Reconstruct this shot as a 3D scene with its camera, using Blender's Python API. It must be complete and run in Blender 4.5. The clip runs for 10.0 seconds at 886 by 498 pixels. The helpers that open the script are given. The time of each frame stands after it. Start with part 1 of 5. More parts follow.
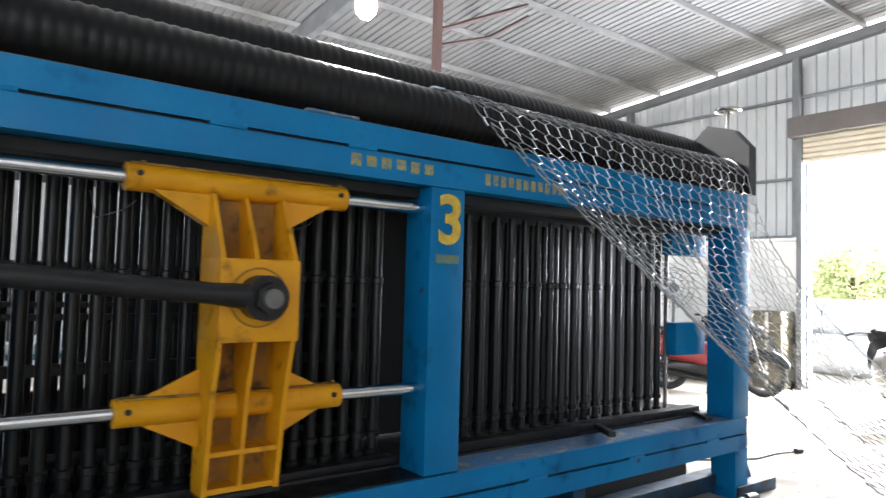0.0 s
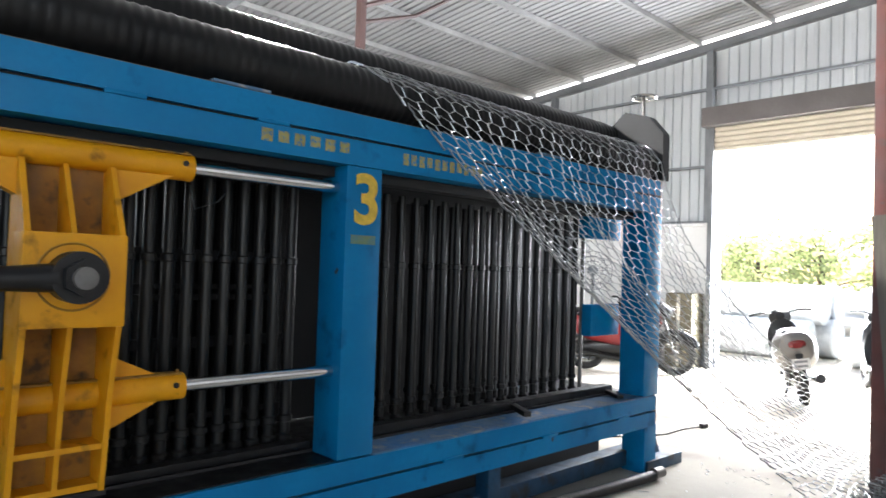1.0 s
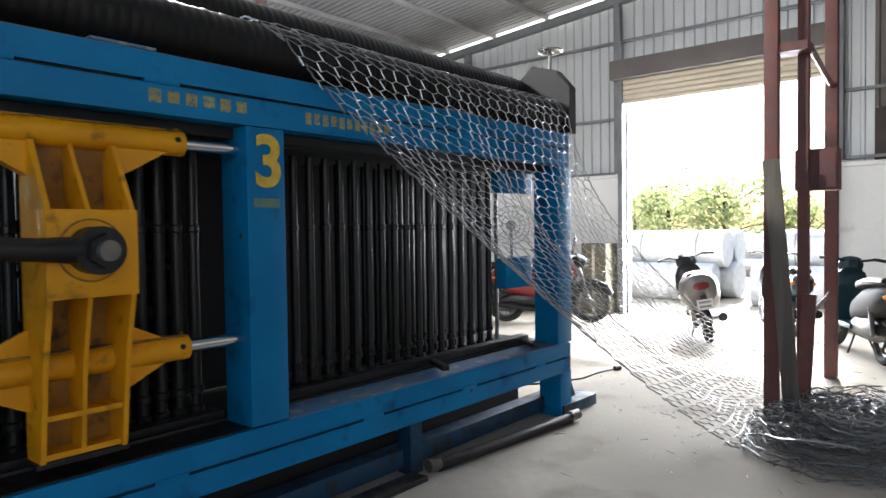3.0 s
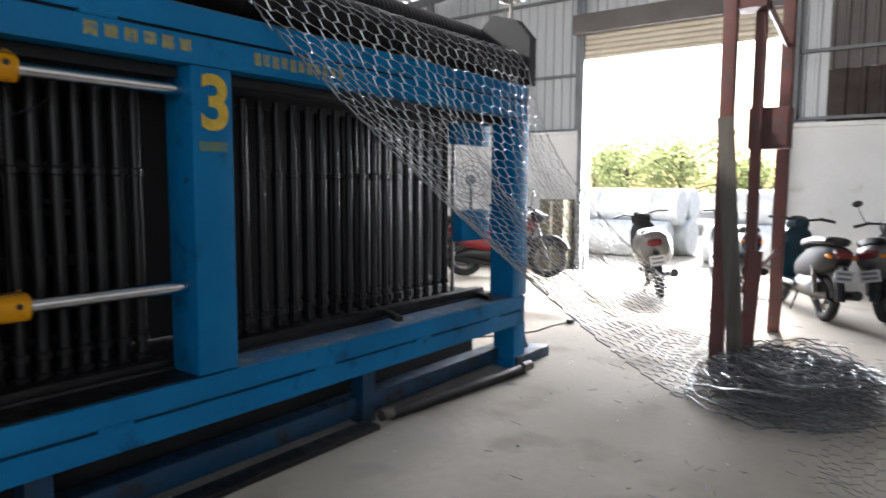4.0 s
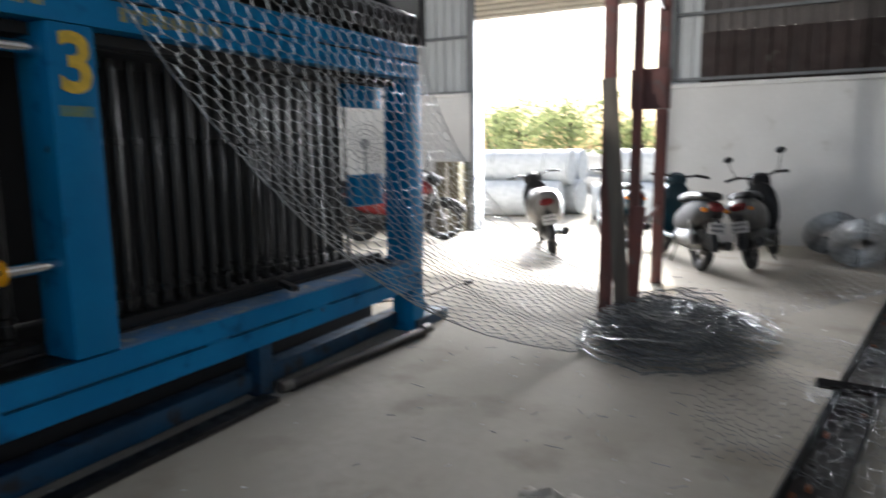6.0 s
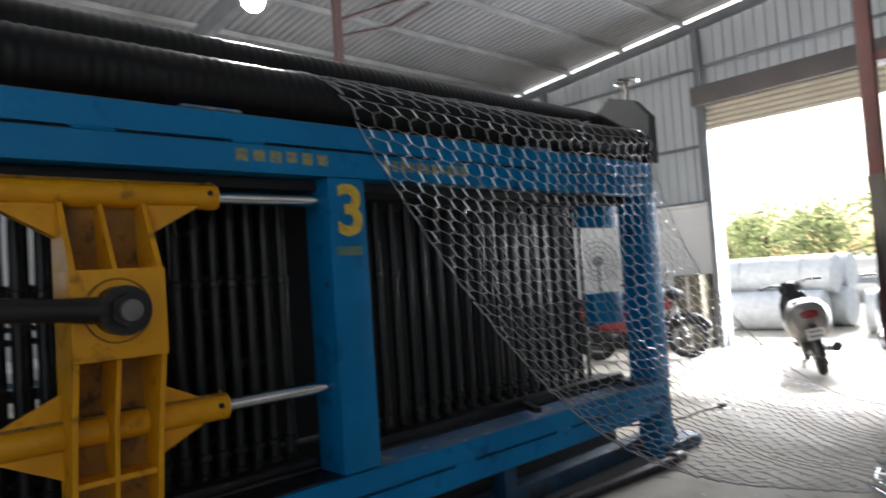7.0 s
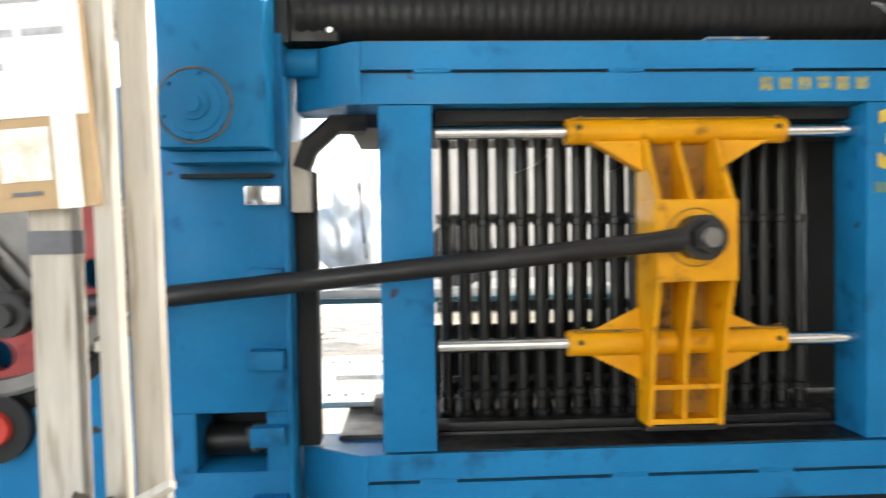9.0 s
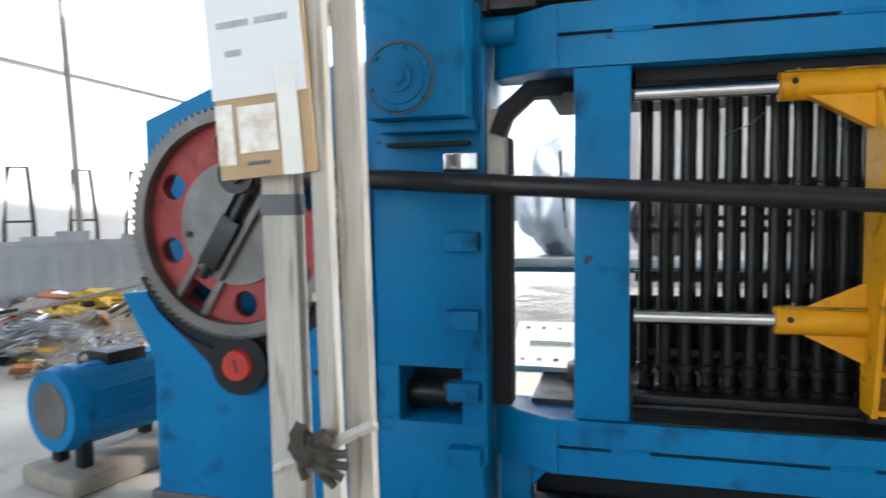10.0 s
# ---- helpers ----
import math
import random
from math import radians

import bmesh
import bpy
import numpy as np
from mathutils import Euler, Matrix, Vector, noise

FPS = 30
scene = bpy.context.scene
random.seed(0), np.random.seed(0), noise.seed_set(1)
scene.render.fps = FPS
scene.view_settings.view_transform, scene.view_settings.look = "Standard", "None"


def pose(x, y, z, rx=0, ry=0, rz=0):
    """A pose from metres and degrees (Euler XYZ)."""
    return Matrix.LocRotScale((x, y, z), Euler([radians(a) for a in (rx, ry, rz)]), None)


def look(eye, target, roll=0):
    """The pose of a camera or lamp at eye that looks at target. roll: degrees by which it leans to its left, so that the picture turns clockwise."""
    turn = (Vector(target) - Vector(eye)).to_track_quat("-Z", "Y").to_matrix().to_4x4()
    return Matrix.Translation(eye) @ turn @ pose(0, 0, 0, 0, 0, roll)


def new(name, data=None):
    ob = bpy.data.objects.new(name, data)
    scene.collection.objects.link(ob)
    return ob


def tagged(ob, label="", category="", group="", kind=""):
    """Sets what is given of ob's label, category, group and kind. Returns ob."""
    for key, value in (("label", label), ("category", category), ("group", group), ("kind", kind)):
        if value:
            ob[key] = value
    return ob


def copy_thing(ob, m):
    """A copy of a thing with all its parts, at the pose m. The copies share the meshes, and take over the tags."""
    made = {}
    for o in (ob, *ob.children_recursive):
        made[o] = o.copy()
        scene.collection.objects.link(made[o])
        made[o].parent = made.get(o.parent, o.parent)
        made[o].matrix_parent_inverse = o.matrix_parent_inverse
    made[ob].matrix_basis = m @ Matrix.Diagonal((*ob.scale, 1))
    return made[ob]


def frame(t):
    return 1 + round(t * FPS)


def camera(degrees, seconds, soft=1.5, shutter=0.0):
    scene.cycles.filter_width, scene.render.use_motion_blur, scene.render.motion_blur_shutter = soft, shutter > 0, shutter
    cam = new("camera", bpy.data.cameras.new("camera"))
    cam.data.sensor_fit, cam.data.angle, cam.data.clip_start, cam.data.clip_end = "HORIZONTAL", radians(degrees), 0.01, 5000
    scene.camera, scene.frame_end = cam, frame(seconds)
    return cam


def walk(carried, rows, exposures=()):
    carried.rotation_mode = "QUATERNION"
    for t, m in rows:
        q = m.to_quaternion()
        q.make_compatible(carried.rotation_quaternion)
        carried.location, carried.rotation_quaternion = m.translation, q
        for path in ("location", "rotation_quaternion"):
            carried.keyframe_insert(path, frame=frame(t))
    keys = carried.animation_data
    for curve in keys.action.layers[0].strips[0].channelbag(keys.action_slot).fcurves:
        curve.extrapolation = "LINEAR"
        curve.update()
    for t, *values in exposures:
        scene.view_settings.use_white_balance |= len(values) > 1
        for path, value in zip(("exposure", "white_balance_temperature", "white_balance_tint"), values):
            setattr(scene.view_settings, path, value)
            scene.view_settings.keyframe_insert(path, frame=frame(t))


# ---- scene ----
cam = camera(67.3, 10.0, shutter=0.5)
PATH = [
    (0, (0.197, -2.431, 1.414), (1.398, -0.835, 1.517), 1.6),
    (0.5, (0.212, -2.432, 1.416), (1.488, -0.894, 1.501), 1.8),
    (1, (0.266, -2.428, 1.412), (1.635, -0.971, 1.468), 1.9),
    (1.5, (0.284, -2.433, 1.407), (1.706, -1.027, 1.418), 1.2),
    (2, (0.293, -2.435, 1.401), (1.734, -1.048, 1.407), 0.7),
    (2.5, (0.302, -2.454, 1.404), (1.793, -1.121, 1.379), -0.0),
    (3.8, (0.358, -2.48, 1.378), (1.923, -1.245, 1.223), -0.5),
    (4, (0.365, -2.479, 1.371), (1.957, -1.284, 1.178), 0.3),
    (4.5, (0.392, -2.485, 1.354), (2.15, -1.567, 1.091), -0.3),
    (5, (0.438, -2.52, 1.338), (2.299, -1.887, 0.969), -0.4),
    (5.2, (0.444, -2.527, 1.342), (2.318, -1.949, 0.95), -0.8),
    (6.5, (0.371, -2.447, 1.381), (1.914, -1.184, 1.235), -1.7),
    (7, (0.349, -2.466, 1.386), (1.7, -0.994, 1.466), -3.9),
    (7.5, (0.288, -2.507, 1.373), (1.379, -0.834, 1.471), -2.7),
    (8, (0.216, -2.556, 1.369), (0.959, -0.7, 1.418), -1.0),
    (8.5, (0.199, -2.49, 1.369), (0.665, -0.545, 1.372), -1.7),
    (8.6, (0.196, -2.482, 1.369), (0.598, -0.522, 1.36), -2.0),
    (9, (0.204, -2.483, 1.372), (0.297, -0.486, 1.326), -0.9),
    (9.5, (0.255, -2.478, 1.364), (0.01, -0.495, 1.28), -0.8),
    (10, (0.247, -2.499, 1.352), (-0.265, -0.57, 1.227), -0.7),
]
EXPOSURE = [(0.0, 2.12, 6300, 10), (1.0, 2.02, 6300, 10), (1.6, 1.72, 6300, 10), (2.5, 1.45, 6300, 10), (4.0, 1.35, 6350, 12), (5.0, 1.25, 6450, 13), (6.3, 0.95, 6300, 10), (7.0, 0.95, 6250, 10), (7.6, 1.45, 6350, 10), (8.0, 2.85, 6950, 10), (8.5, 3.2, 7500, 10), (9.2, 3.1, 6900, 9), (10.0, 2.52, 6300, 8)]
walk(cam, [(t, look(e, g, r)) for t, e, g, r in PATH], EXPOSURE)

# ---- light ----
world = bpy.data.worlds.new("sky")
scene.world = world
world.use_nodes = True
sky = world.node_tree.nodes.new("ShaderNodeTexSky")
sky.sky_type, sky.sun_disc = "NISHITA", False
sky.sun_elevation, sky.sun_rotation = radians(42), radians(76)
sky.dust_density, sky.air_density = 3.0, 1.2
background = world.node_tree.nodes["Background"]
world.node_tree.links.new(sky.outputs[0], background.inputs[0])
background.inputs[1].default_value = 0.15
sun = new("sun", bpy.data.lights.new("sun", "SUN"))
sun.data.energy, sun.data.angle, sun.data.color = 5.0, radians(2), (1, 0.95, 0.88)
sun.matrix_basis = look((9.7, 2.4, 9), (0, 0, 0))


def opening_light(name, eye, target, w, h, watts):
    """Sky light that enters through an opening of the shed."""
    d = bpy.data.lights.new(name, "AREA")
    d.shape, d.size, d.size_y, d.energy, d.color = "RECTANGLE", w, h, watts, (0.935, 0.955, 1.0)
    ob = new(name, d)
    ob.matrix_basis = look(eye, target)
    return ob


opening_light("door_daylight", (10.75, 0.8, 1.75), (0, 0.8, 1.2), 2.7, 3.2, 480)
opening_light("side_daylight", (-4.4, -8.9, 2.6), (-2.6, 0, 1.2), 6.2, 3.6, 27)
opening_light("end_daylight", (-8.9, 1, 4.6), (0, 1, 1.5), 10, 1.6, 14)
opening_light("rear_daylight", (-2.0, 8.8, 3.2), (-1.5, 3, 0.8), 4.6, 2.2, 85)


# ---- materials ----
def mat(name, col, rough=0.6, metal=0.0, col2=None, fine=60.0, coarse=3.0, vary=0.35, bump=0.15, grime=None, grime_amount=0.0, rand=0.0, stretch=(1, 1, 1), spec=0.5, chips=None):
    """Two scales of variation, fine relief, and grime in patches of its own shape."""
    m = bpy.data.materials.new(name)
    m.use_nodes = True
    nt = m.node_tree
    n, ln = nt.nodes, nt.links.new
    p = n["Principled BSDF"]
    p.inputs["Roughness"].default_value, p.inputs["Metallic"].default_value = rough, metal
    p.inputs["Specular IOR Level"].default_value = spec
    tc = n.new("ShaderNodeTexCoord")
    mp = n.new("ShaderNodeMapping")
    mp.inputs["Scale"].default_value = stretch
    ln(tc.outputs["Object"], mp.inputs["Vector"])

    def noise_node(scale, detail=4.0):
        t = n.new("ShaderNodeTexNoise")
        t.inputs["Scale"].default_value, t.inputs["Detail"].default_value = scale, detail
        ln(mp.outputs[0], t.inputs["Vector"])
        return t

    def mix(fac, a, b, blend="MIX"):
        x = n.new("ShaderNodeMix")
        x.data_type, x.blend_type = "RGBA", blend
        for sock, v in ((x.inputs["Factor"], fac), (x.inputs["A"], a), (x.inputs["B"], b)):
            if hasattr(v, "links"):
                ln(v, sock)
            elif isinstance(v, (int, float)):
                sock.default_value = v
            else:
                sock.default_value = (*v, 1)
        return x.outputs["Result"]

    def ramp(fac, a, b):
        r = n.new("ShaderNodeMapRange")
        r.inputs["From Min"].default_value, r.inputs["From Max"].default_value = a, b
        ln(fac, r.inputs["Value"])
        return r.outputs[0]

    nf, nc = noise_node(fine), noise_node(coarse, 6.0)
    c2 = col2 or tuple(c * (1 - vary) for c in col)
    out = mix(ramp(nc.outputs[0], 0.35, 0.65), col, c2)
    out = mix(ramp(nf.outputs[0], 0.3, 0.75), out, mix(0.5, out, c2))
    if rand:
        oi = n.new("ShaderNodeObjectInfo")
        out = mix(rand, out, mix(oi.outputs["Random"], tuple(c * 0.6 for c in col), tuple(min(1, c * 1.3) for c in col)))
    if grime:
        ng = noise_node(coarse * 2.3, 8.0)
        out = mix(ramp(ng.outputs[0], 0.72 - grime_amount * 0.4, 0.82 - grime_amount * 0.3), out, grime)
        mr = n.new("ShaderNodeMapRange")
        mr.inputs["From Min"].default_value, mr.inputs["From Max"].default_value = 0.4, 0.75
        mr.inputs["To Min"].default_value, mr.inputs["To Max"].default_value = rough, min(1, rough + 0.3)
        ln(ng.outputs[0], mr.inputs["Value"])
        ln(mr.outputs[0], p.inputs["Roughness"])
    if chips:
        nk = noise_node(11.0, 9.0)
        out = mix(ramp(nk.outputs[0], 0.705, 0.75), out, chips)
    ln(out, p.inputs["Base Color"])
    if bump:
        b = n.new("ShaderNodeBump")
        b.inputs["Strength"].default_value, b.inputs["Distance"].default_value = bump, 0.004
        ln(nf.outputs[0], b.inputs["Height"])
        ln(b.outputs[0], p.inputs["Normal"])
    return m


def glow(name, col, power):
    m = bpy.data.materials.new(name)
    m.use_nodes = True
    p = m.node_tree.nodes["Principled BSDF"]
    p.inputs["Base Color"].default_value = (*col, 1)
    p.inputs["Emission Color"].default_value, p.inputs["Emission Strength"].default_value = (*col, 1), power
    return m


BLUE = mat("blue_enamel", (0.004, 0.185, 0.395), 0.36, col2=(0.003, 0.135, 0.305), fine=40, coarse=2.2, bump=0.06, grime=(0.004, 0.065, 0.14), grime_amount=0.34, spec=0.17, chips=(0.055, 0.035, 0.025))
# oily blue enamel, darkened further to put the shade under the machine in
BLUE_SHADED_OILY = mat("shaded_oily_blue_enamel", (0.001, 0.050, 0.115), 0.5, col2=(0.003, 0.025, 0.055), fine=40, coarse=4, bump=0.12, grime=(0.02, 0.02, 0.022), grime_amount=0.5)
BLUE_DUSTY = mat("dusty_blue_enamel", (0.02, 0.15, 0.36), 0.55, col2=(0.10, 0.15, 0.20), fine=30, coarse=5, bump=0.15, grime=(0.30, 0.29, 0.26), grime_amount=0.45)
YELLOW = mat("ochre_enamel", (0.74, 0.335, 0.003), 0.38, col2=(0.62, 0.265, 0.003), fine=50, coarse=5, bump=0.08, grime=(0.26, 0.11, 0.006), grime_amount=0.27, spec=0.35, chips=(0.10, 0.045, 0.015))
YELLOW_PAINT = mat("stencil_yellow", (0.80, 0.52, 0.06), 0.6, fine=160, coarse=20, grime=(0.05, 0.16, 0.30), grime_amount=0.2)
YELLOW_FADED = mat("faded_stencil_yellow", (0.40, 0.34, 0.11), 0.6, fine=160, coarse=26, grime=(0.003, 0.150, 0.36), grime_amount=0.55)
PAINT_SMEAR = mat("smeared_paint", (0.07, 0.17, 0.19), 0.6, col2=(0.16, 0.20, 0.08), fine=90, coarse=16, bump=0.05)
CHROME = mat("polished_shaft", (0.75, 0.76, 0.77), 0.13, 1.0, vary=0.12, bump=0.02, stretch=(0.2, 1, 1))
BLACK = mat("oiled_black_steel", (0.007, 0.007, 0.008), 0.36, 0.2, col2=(0.013, 0.012, 0.012), fine=45, coarse=5, bump=0.12, grime=(0.028, 0.024, 0.020), grime_amount=0.2)
DARK = mat("greasy_dark_steel", (0.011, 0.011, 0.011), 0.34, 0.25, col2=(0.022, 0.021, 0.020), fine=50, coarse=7, bump=0.2, stretch=(1, 1, 0.25), rand=0.5, spec=0.4)
ROLLER = mat("black_roller", (0.005, 0.005, 0.006), 0.42, 0.0, col2=(0.010, 0.010, 0.010), fine=80, coarse=4, bump=0.03, spec=0.28)
# matt black, also put where recesses and gaps are only dark
SHADOWY = mat("matt_black_and_shade", (0.007, 0.007, 0.008), 0.75, fine=30, coarse=4, bump=0.2)
GREY_IRON = mat("cast_iron", (0.20, 0.19, 0.18), 0.5, 0.6, col2=(0.12, 0.11, 0.10), fine=60, coarse=6, bump=0.15)
RED_PAINT = mat("red_oxide_web", (0.36, 0.035, 0.03), 0.5, col2=(0.26, 0.03, 0.028), fine=30, coarse=5, bump=0.15, grime=(0.10, 0.03, 0.025), grime_amount=0.3)
RED_BRIGHT = mat("bright_red_cap", (0.62, 0.035, 0.02), 0.4, coarse=6)
OCHRE_GUARD = mat("ochre_guard", (0.35, 0.17, 0.012), 0.5, coarse=6, grime=(0.06, 0.04, 0.02), grime_amount=0.4)
WIRE = mat("galvanised_wire", (0.52, 0.53, 0.54), 0.32, 0.9, vary=0.3, fine=90, coarse=14, bump=0.0)
WIRE_DULL = mat("dull_galvanised_wire", (0.27, 0.285, 0.30), 0.4, 0.8, vary=0.4, fine=90, coarse=8, bump=0.0)
COIL = mat("coiled_wire", (0.58, 0.60, 0.61), 0.42, 0.45, vary=0.4, fine=140, coarse=14, bump=0.5)
CONCRETE = mat("dusty_concrete", (0.49, 0.45, 0.385), 0.85, col2=(0.37, 0.335, 0.275), fine=14, coarse=0.7, bump=0.3, grime=(0.29, 0.255, 0.205), grime_amount=0.42, spec=0.3)
YARD = mat("pale_yard_ground", (0.55, 0.52, 0.46), 0.95, fine=6, coarse=0.4, bump=0.3, grime=(0.36, 0.34, 0.27), grime_amount=0.3, spec=0.2)
PLASTER = mat("whitewashed_plaster", (0.79, 0.785, 0.775), 0.9, col2=(0.70, 0.695, 0.68), fine=18, coarse=1.2, bump=0.12, grime=(0.56, 0.545, 0.51), grime_amount=0.2, spec=0.25)
GREY_PLASTER = mat("grey_rendered_wall", (0.27, 0.275, 0.28), 0.9, col2=(0.22, 0.222, 0.225), fine=18, coarse=1.0, bump=0.15, grime=(0.19, 0.185, 0.175), grime_amount=0.25, spec=0.25)
SHEET = mat("galvanised_sheet", (0.52, 0.54, 0.55), 0.5, 0.2, col2=(0.43, 0.45, 0.46), fine=20, coarse=1.5, bump=0.06, stretch=(1, 1, 0.3))
ROOFING = mat("roof_sheet", (0.24, 0.24, 0.245), 0.6, 0.1, col2=(0.19, 0.19, 0.195), fine=12, coarse=1.0, bump=0.06)
PURLIN = mat("pale_purlin_steel", (0.25, 0.25, 0.25), 0.6, 0.1, fine=40, coarse=3, bump=0.1)
STEEL_GREY = mat("grey_primer_steel", (0.20, 0.21, 0.22), 0.6, 0.2, fine=40, coarse=3, bump=0.1)
RED_STEEL = mat("red_primer_steel", (0.17, 0.055, 0.045), 0.6, col2=(0.11, 0.05, 0.045), fine=40, coarse=4, bump=0.15, grime=(0.10, 0.085, 0.08), grime_amount=0.35)
BROWN_STEEL = mat("dark_brown_primer_steel", (0.040, 0.017, 0.015), 0.7, fine=40, coarse=4, bump=0.15)
RUST = mat("rusty_orange_steel", (0.34, 0.11, 0.04), 0.75, col2=(0.20, 0.07, 0.03), fine=50, coarse=9, bump=0.3)
OCHRE_DARK = mat("dark_ochre_web", (0.40, 0.17, 0.004), 0.5, col2=(0.20, 0.085, 0.006), fine=40, coarse=7, bump=0.12, grime=(0.07, 0.035, 0.012), grime_amount=0.45)
BROWN_GREY_SHEET = mat("brown_and_shaded_sheet", (0.13, 0.115, 0.11), 0.65, col2=(0.09, 0.078, 0.074), fine=25, coarse=2.0, bump=0.1)
BROWN_SHEET = mat("brown_rusted_sheet", (0.050, 0.033, 0.030), 0.7, col2=(0.032, 0.022, 0.020), fine=25, coarse=2.0, bump=0.1, grime=(0.09, 0.085, 0.08), grime_amount=0.2)
SHUTTER = mat("cream_shutter", (0.62, 0.56, 0.45), 0.55, col2=(0.53, 0.47, 0.37), fine=30, coarse=2, bump=0.06)
WOOD_WHITE = mat("limewashed_timber", (0.60, 0.56, 0.49), 0.8, col2=(0.42, 0.38, 0.32), fine=35, coarse=4, bump=0.25, stretch=(4, 4, 0.35), grime=(0.30, 0.25, 0.18), grime_amount=0.42)
WOOD_OLD = mat("grey_weathered_board", (0.17, 0.145, 0.12), 0.85, col2=(0.10, 0.085, 0.07), fine=35, coarse=4, bump=0.3, stretch=(4, 4, 0.3))
CARD = mat("brown_cardboard", (0.52, 0.36, 0.20), 0.85, col2=(0.45, 0.30, 0.165), fine=70, coarse=4, bump=0.06)
DULL_CARD = mat("dull_olive_cardboard", (0.17, 0.15, 0.10), 0.85, fine=70, coarse=4, bump=0.06)
PAPER = mat("white_paper", (0.84, 0.84, 0.83), 0.75, vary=0.05, fine=90, coarse=3, bump=0.03)
TAPE = mat("glossy_packing_tape", (0.74, 0.70, 0.62), 0.18, vary=0.1, fine=30, coarse=9, bump=0.25)
WORN_TAPE = mat("worn_packing_tape", (0.50, 0.37, 0.24), 0.2, col2=(0.78, 0.74, 0.68), fine=40, coarse=16, bump=0.3)
INK_FAINT = mat("faded_print", (0.52, 0.52, 0.53), 0.8, vary=0.3, fine=120, coarse=40, bump=0.0)
INK = mat("grey_ink", (0.16, 0.16, 0.17), 0.8, bump=0.0)
CLOTH = mat("dirty_grey_cloth", (0.034, 0.029, 0.022), 0.95, col2=(0.075, 0.065, 0.05), fine=120, coarse=18, bump=0.5)
RUBBER = mat("tyre_rubber", (0.022, 0.022, 0.022), 0.8, fine=60, coarse=10, bump=0.3, grime=(0.14, 0.12, 0.10), grime_amount=0.25)
PLASTIC = mat("black_plastic", (0.009, 0.009, 0.010), 0.45, fine=60, coarse=6, bump=0.05, spec=0.35)
SILVER = mat("silver_bodywork", (0.15, 0.143, 0.135), 0.35, 0.3, vary=0.25, bump=0.02, grime=(0.17, 0.14, 0.11), grime_amount=0.25)
MAROON = mat("maroon_bodywork", (0.20, 0.02, 0.022), 0.3, vary=0.2, bump=0.02)
TEAL = mat("dark_teal_bodywork", (0.005, 0.028, 0.042), 0.35, vary=0.2, bump=0.02, spec=0.4)
TAIL_RED = mat("red_lamp_lens", (0.13, 0.012, 0.012), 0.2, vary=0.2, bump=0.0)
AMBER = mat("amber_lens", (0.75, 0.22, 0.02), 0.2, vary=0.2, bump=0.0)
PLATE = mat("white_plate", (0.42, 0.42, 0.41), 0.5, vary=0.1)
FILM = mat("plastic_film", (0.62, 0.65, 0.67), 0.25, col2=(0.38, 0.41, 0.43), fine=11, coarse=3.4, bump=0.5)
SCRAP = mat("scrap_wire", (0.40, 0.40, 0.40), 0.35, 0.8, vary=0.5, fine=40, coarse=8, bump=0.0)
SACK = mat("yellow_sacking", (0.55, 0.36, 0.06), 0.9, vary=0.35, fine=60, coarse=9, bump=0.4)
EARTH = mat("brown_rubbish", (0.20, 0.16, 0.12), 0.95, col2=(0.30, 0.26, 0.21), fine=20, coarse=6, bump=0.6)
FOLIAGE = mat("leaf_green", (0.15, 0.19, 0.075), 0.6, col2=(0.20, 0.23, 0.11), fine=20, coarse=2, bump=0.0, rand=0.0)
BARK = mat("bark", (0.13, 0.10, 0.075), 0.9, fine=30, coarse=5, bump=0.5)
ROLL_GREY = mat("netting_roll", (0.60, 0.62, 0.64), 0.6, 0.1, col2=(0.44, 0.47, 0.49), fine=70, coarse=9, bump=0.5)
nt_ = FOLIAGE.node_tree
tl = nt_.nodes.new("ShaderNodeBsdfTranslucent")
tl.inputs[0].default_value = (0.42, 0.48, 0.22, 1)
mx = nt_.nodes.new("ShaderNodeMixShader")
mx.inputs[0].default_value = 0.5
nt_.links.new(nt_.nodes["Principled BSDF"].outputs[0], mx.inputs[1])
nt_.links.new(tl.outputs[0], mx.inputs[2])
nt_.links.new(mx.outputs[0], nt_.nodes["Material Output"].inputs[0])
BULB = glow("bulb_glow", (1.0, 0.97, 0.92), 1100)


# ---- builders ----
def box(bm, x0, x1, y0, y1, z0, z1, bev=0.0, m=None):
    t = Matrix.Translation(((x0 + x1) / 2, (y0 + y1) / 2, (z0 + z1) / 2)) @ Matrix.Diagonal((abs(x1 - x0), abs(y1 - y0), abs(z1 - z0), 1))
    r = bmesh.ops.create_cube(bm, size=1, matrix=(m @ t) if m else t)
    if bev:
        edges = list({e for v in r["verts"] for e in v.link_edges})
        bmesh.ops.bevel(bm, geom=edges, offset=bev, segments=2, affect="EDGES", profile=0.6)
    return bm


def cyl(bm, a, b, r, r2=None, n=20):
    a, b = Vector(a), Vector(b)
    d = b - a
    m = Matrix.Translation((a + b) / 2) @ d.to_track_quat("Z", "Y").to_matrix().to_4x4()
    bmesh.ops.create_cone(bm, cap_ends=True, segments=n, radius1=r, radius2=r if r2 is None else r2, depth=d.length, matrix=m)
    return bm


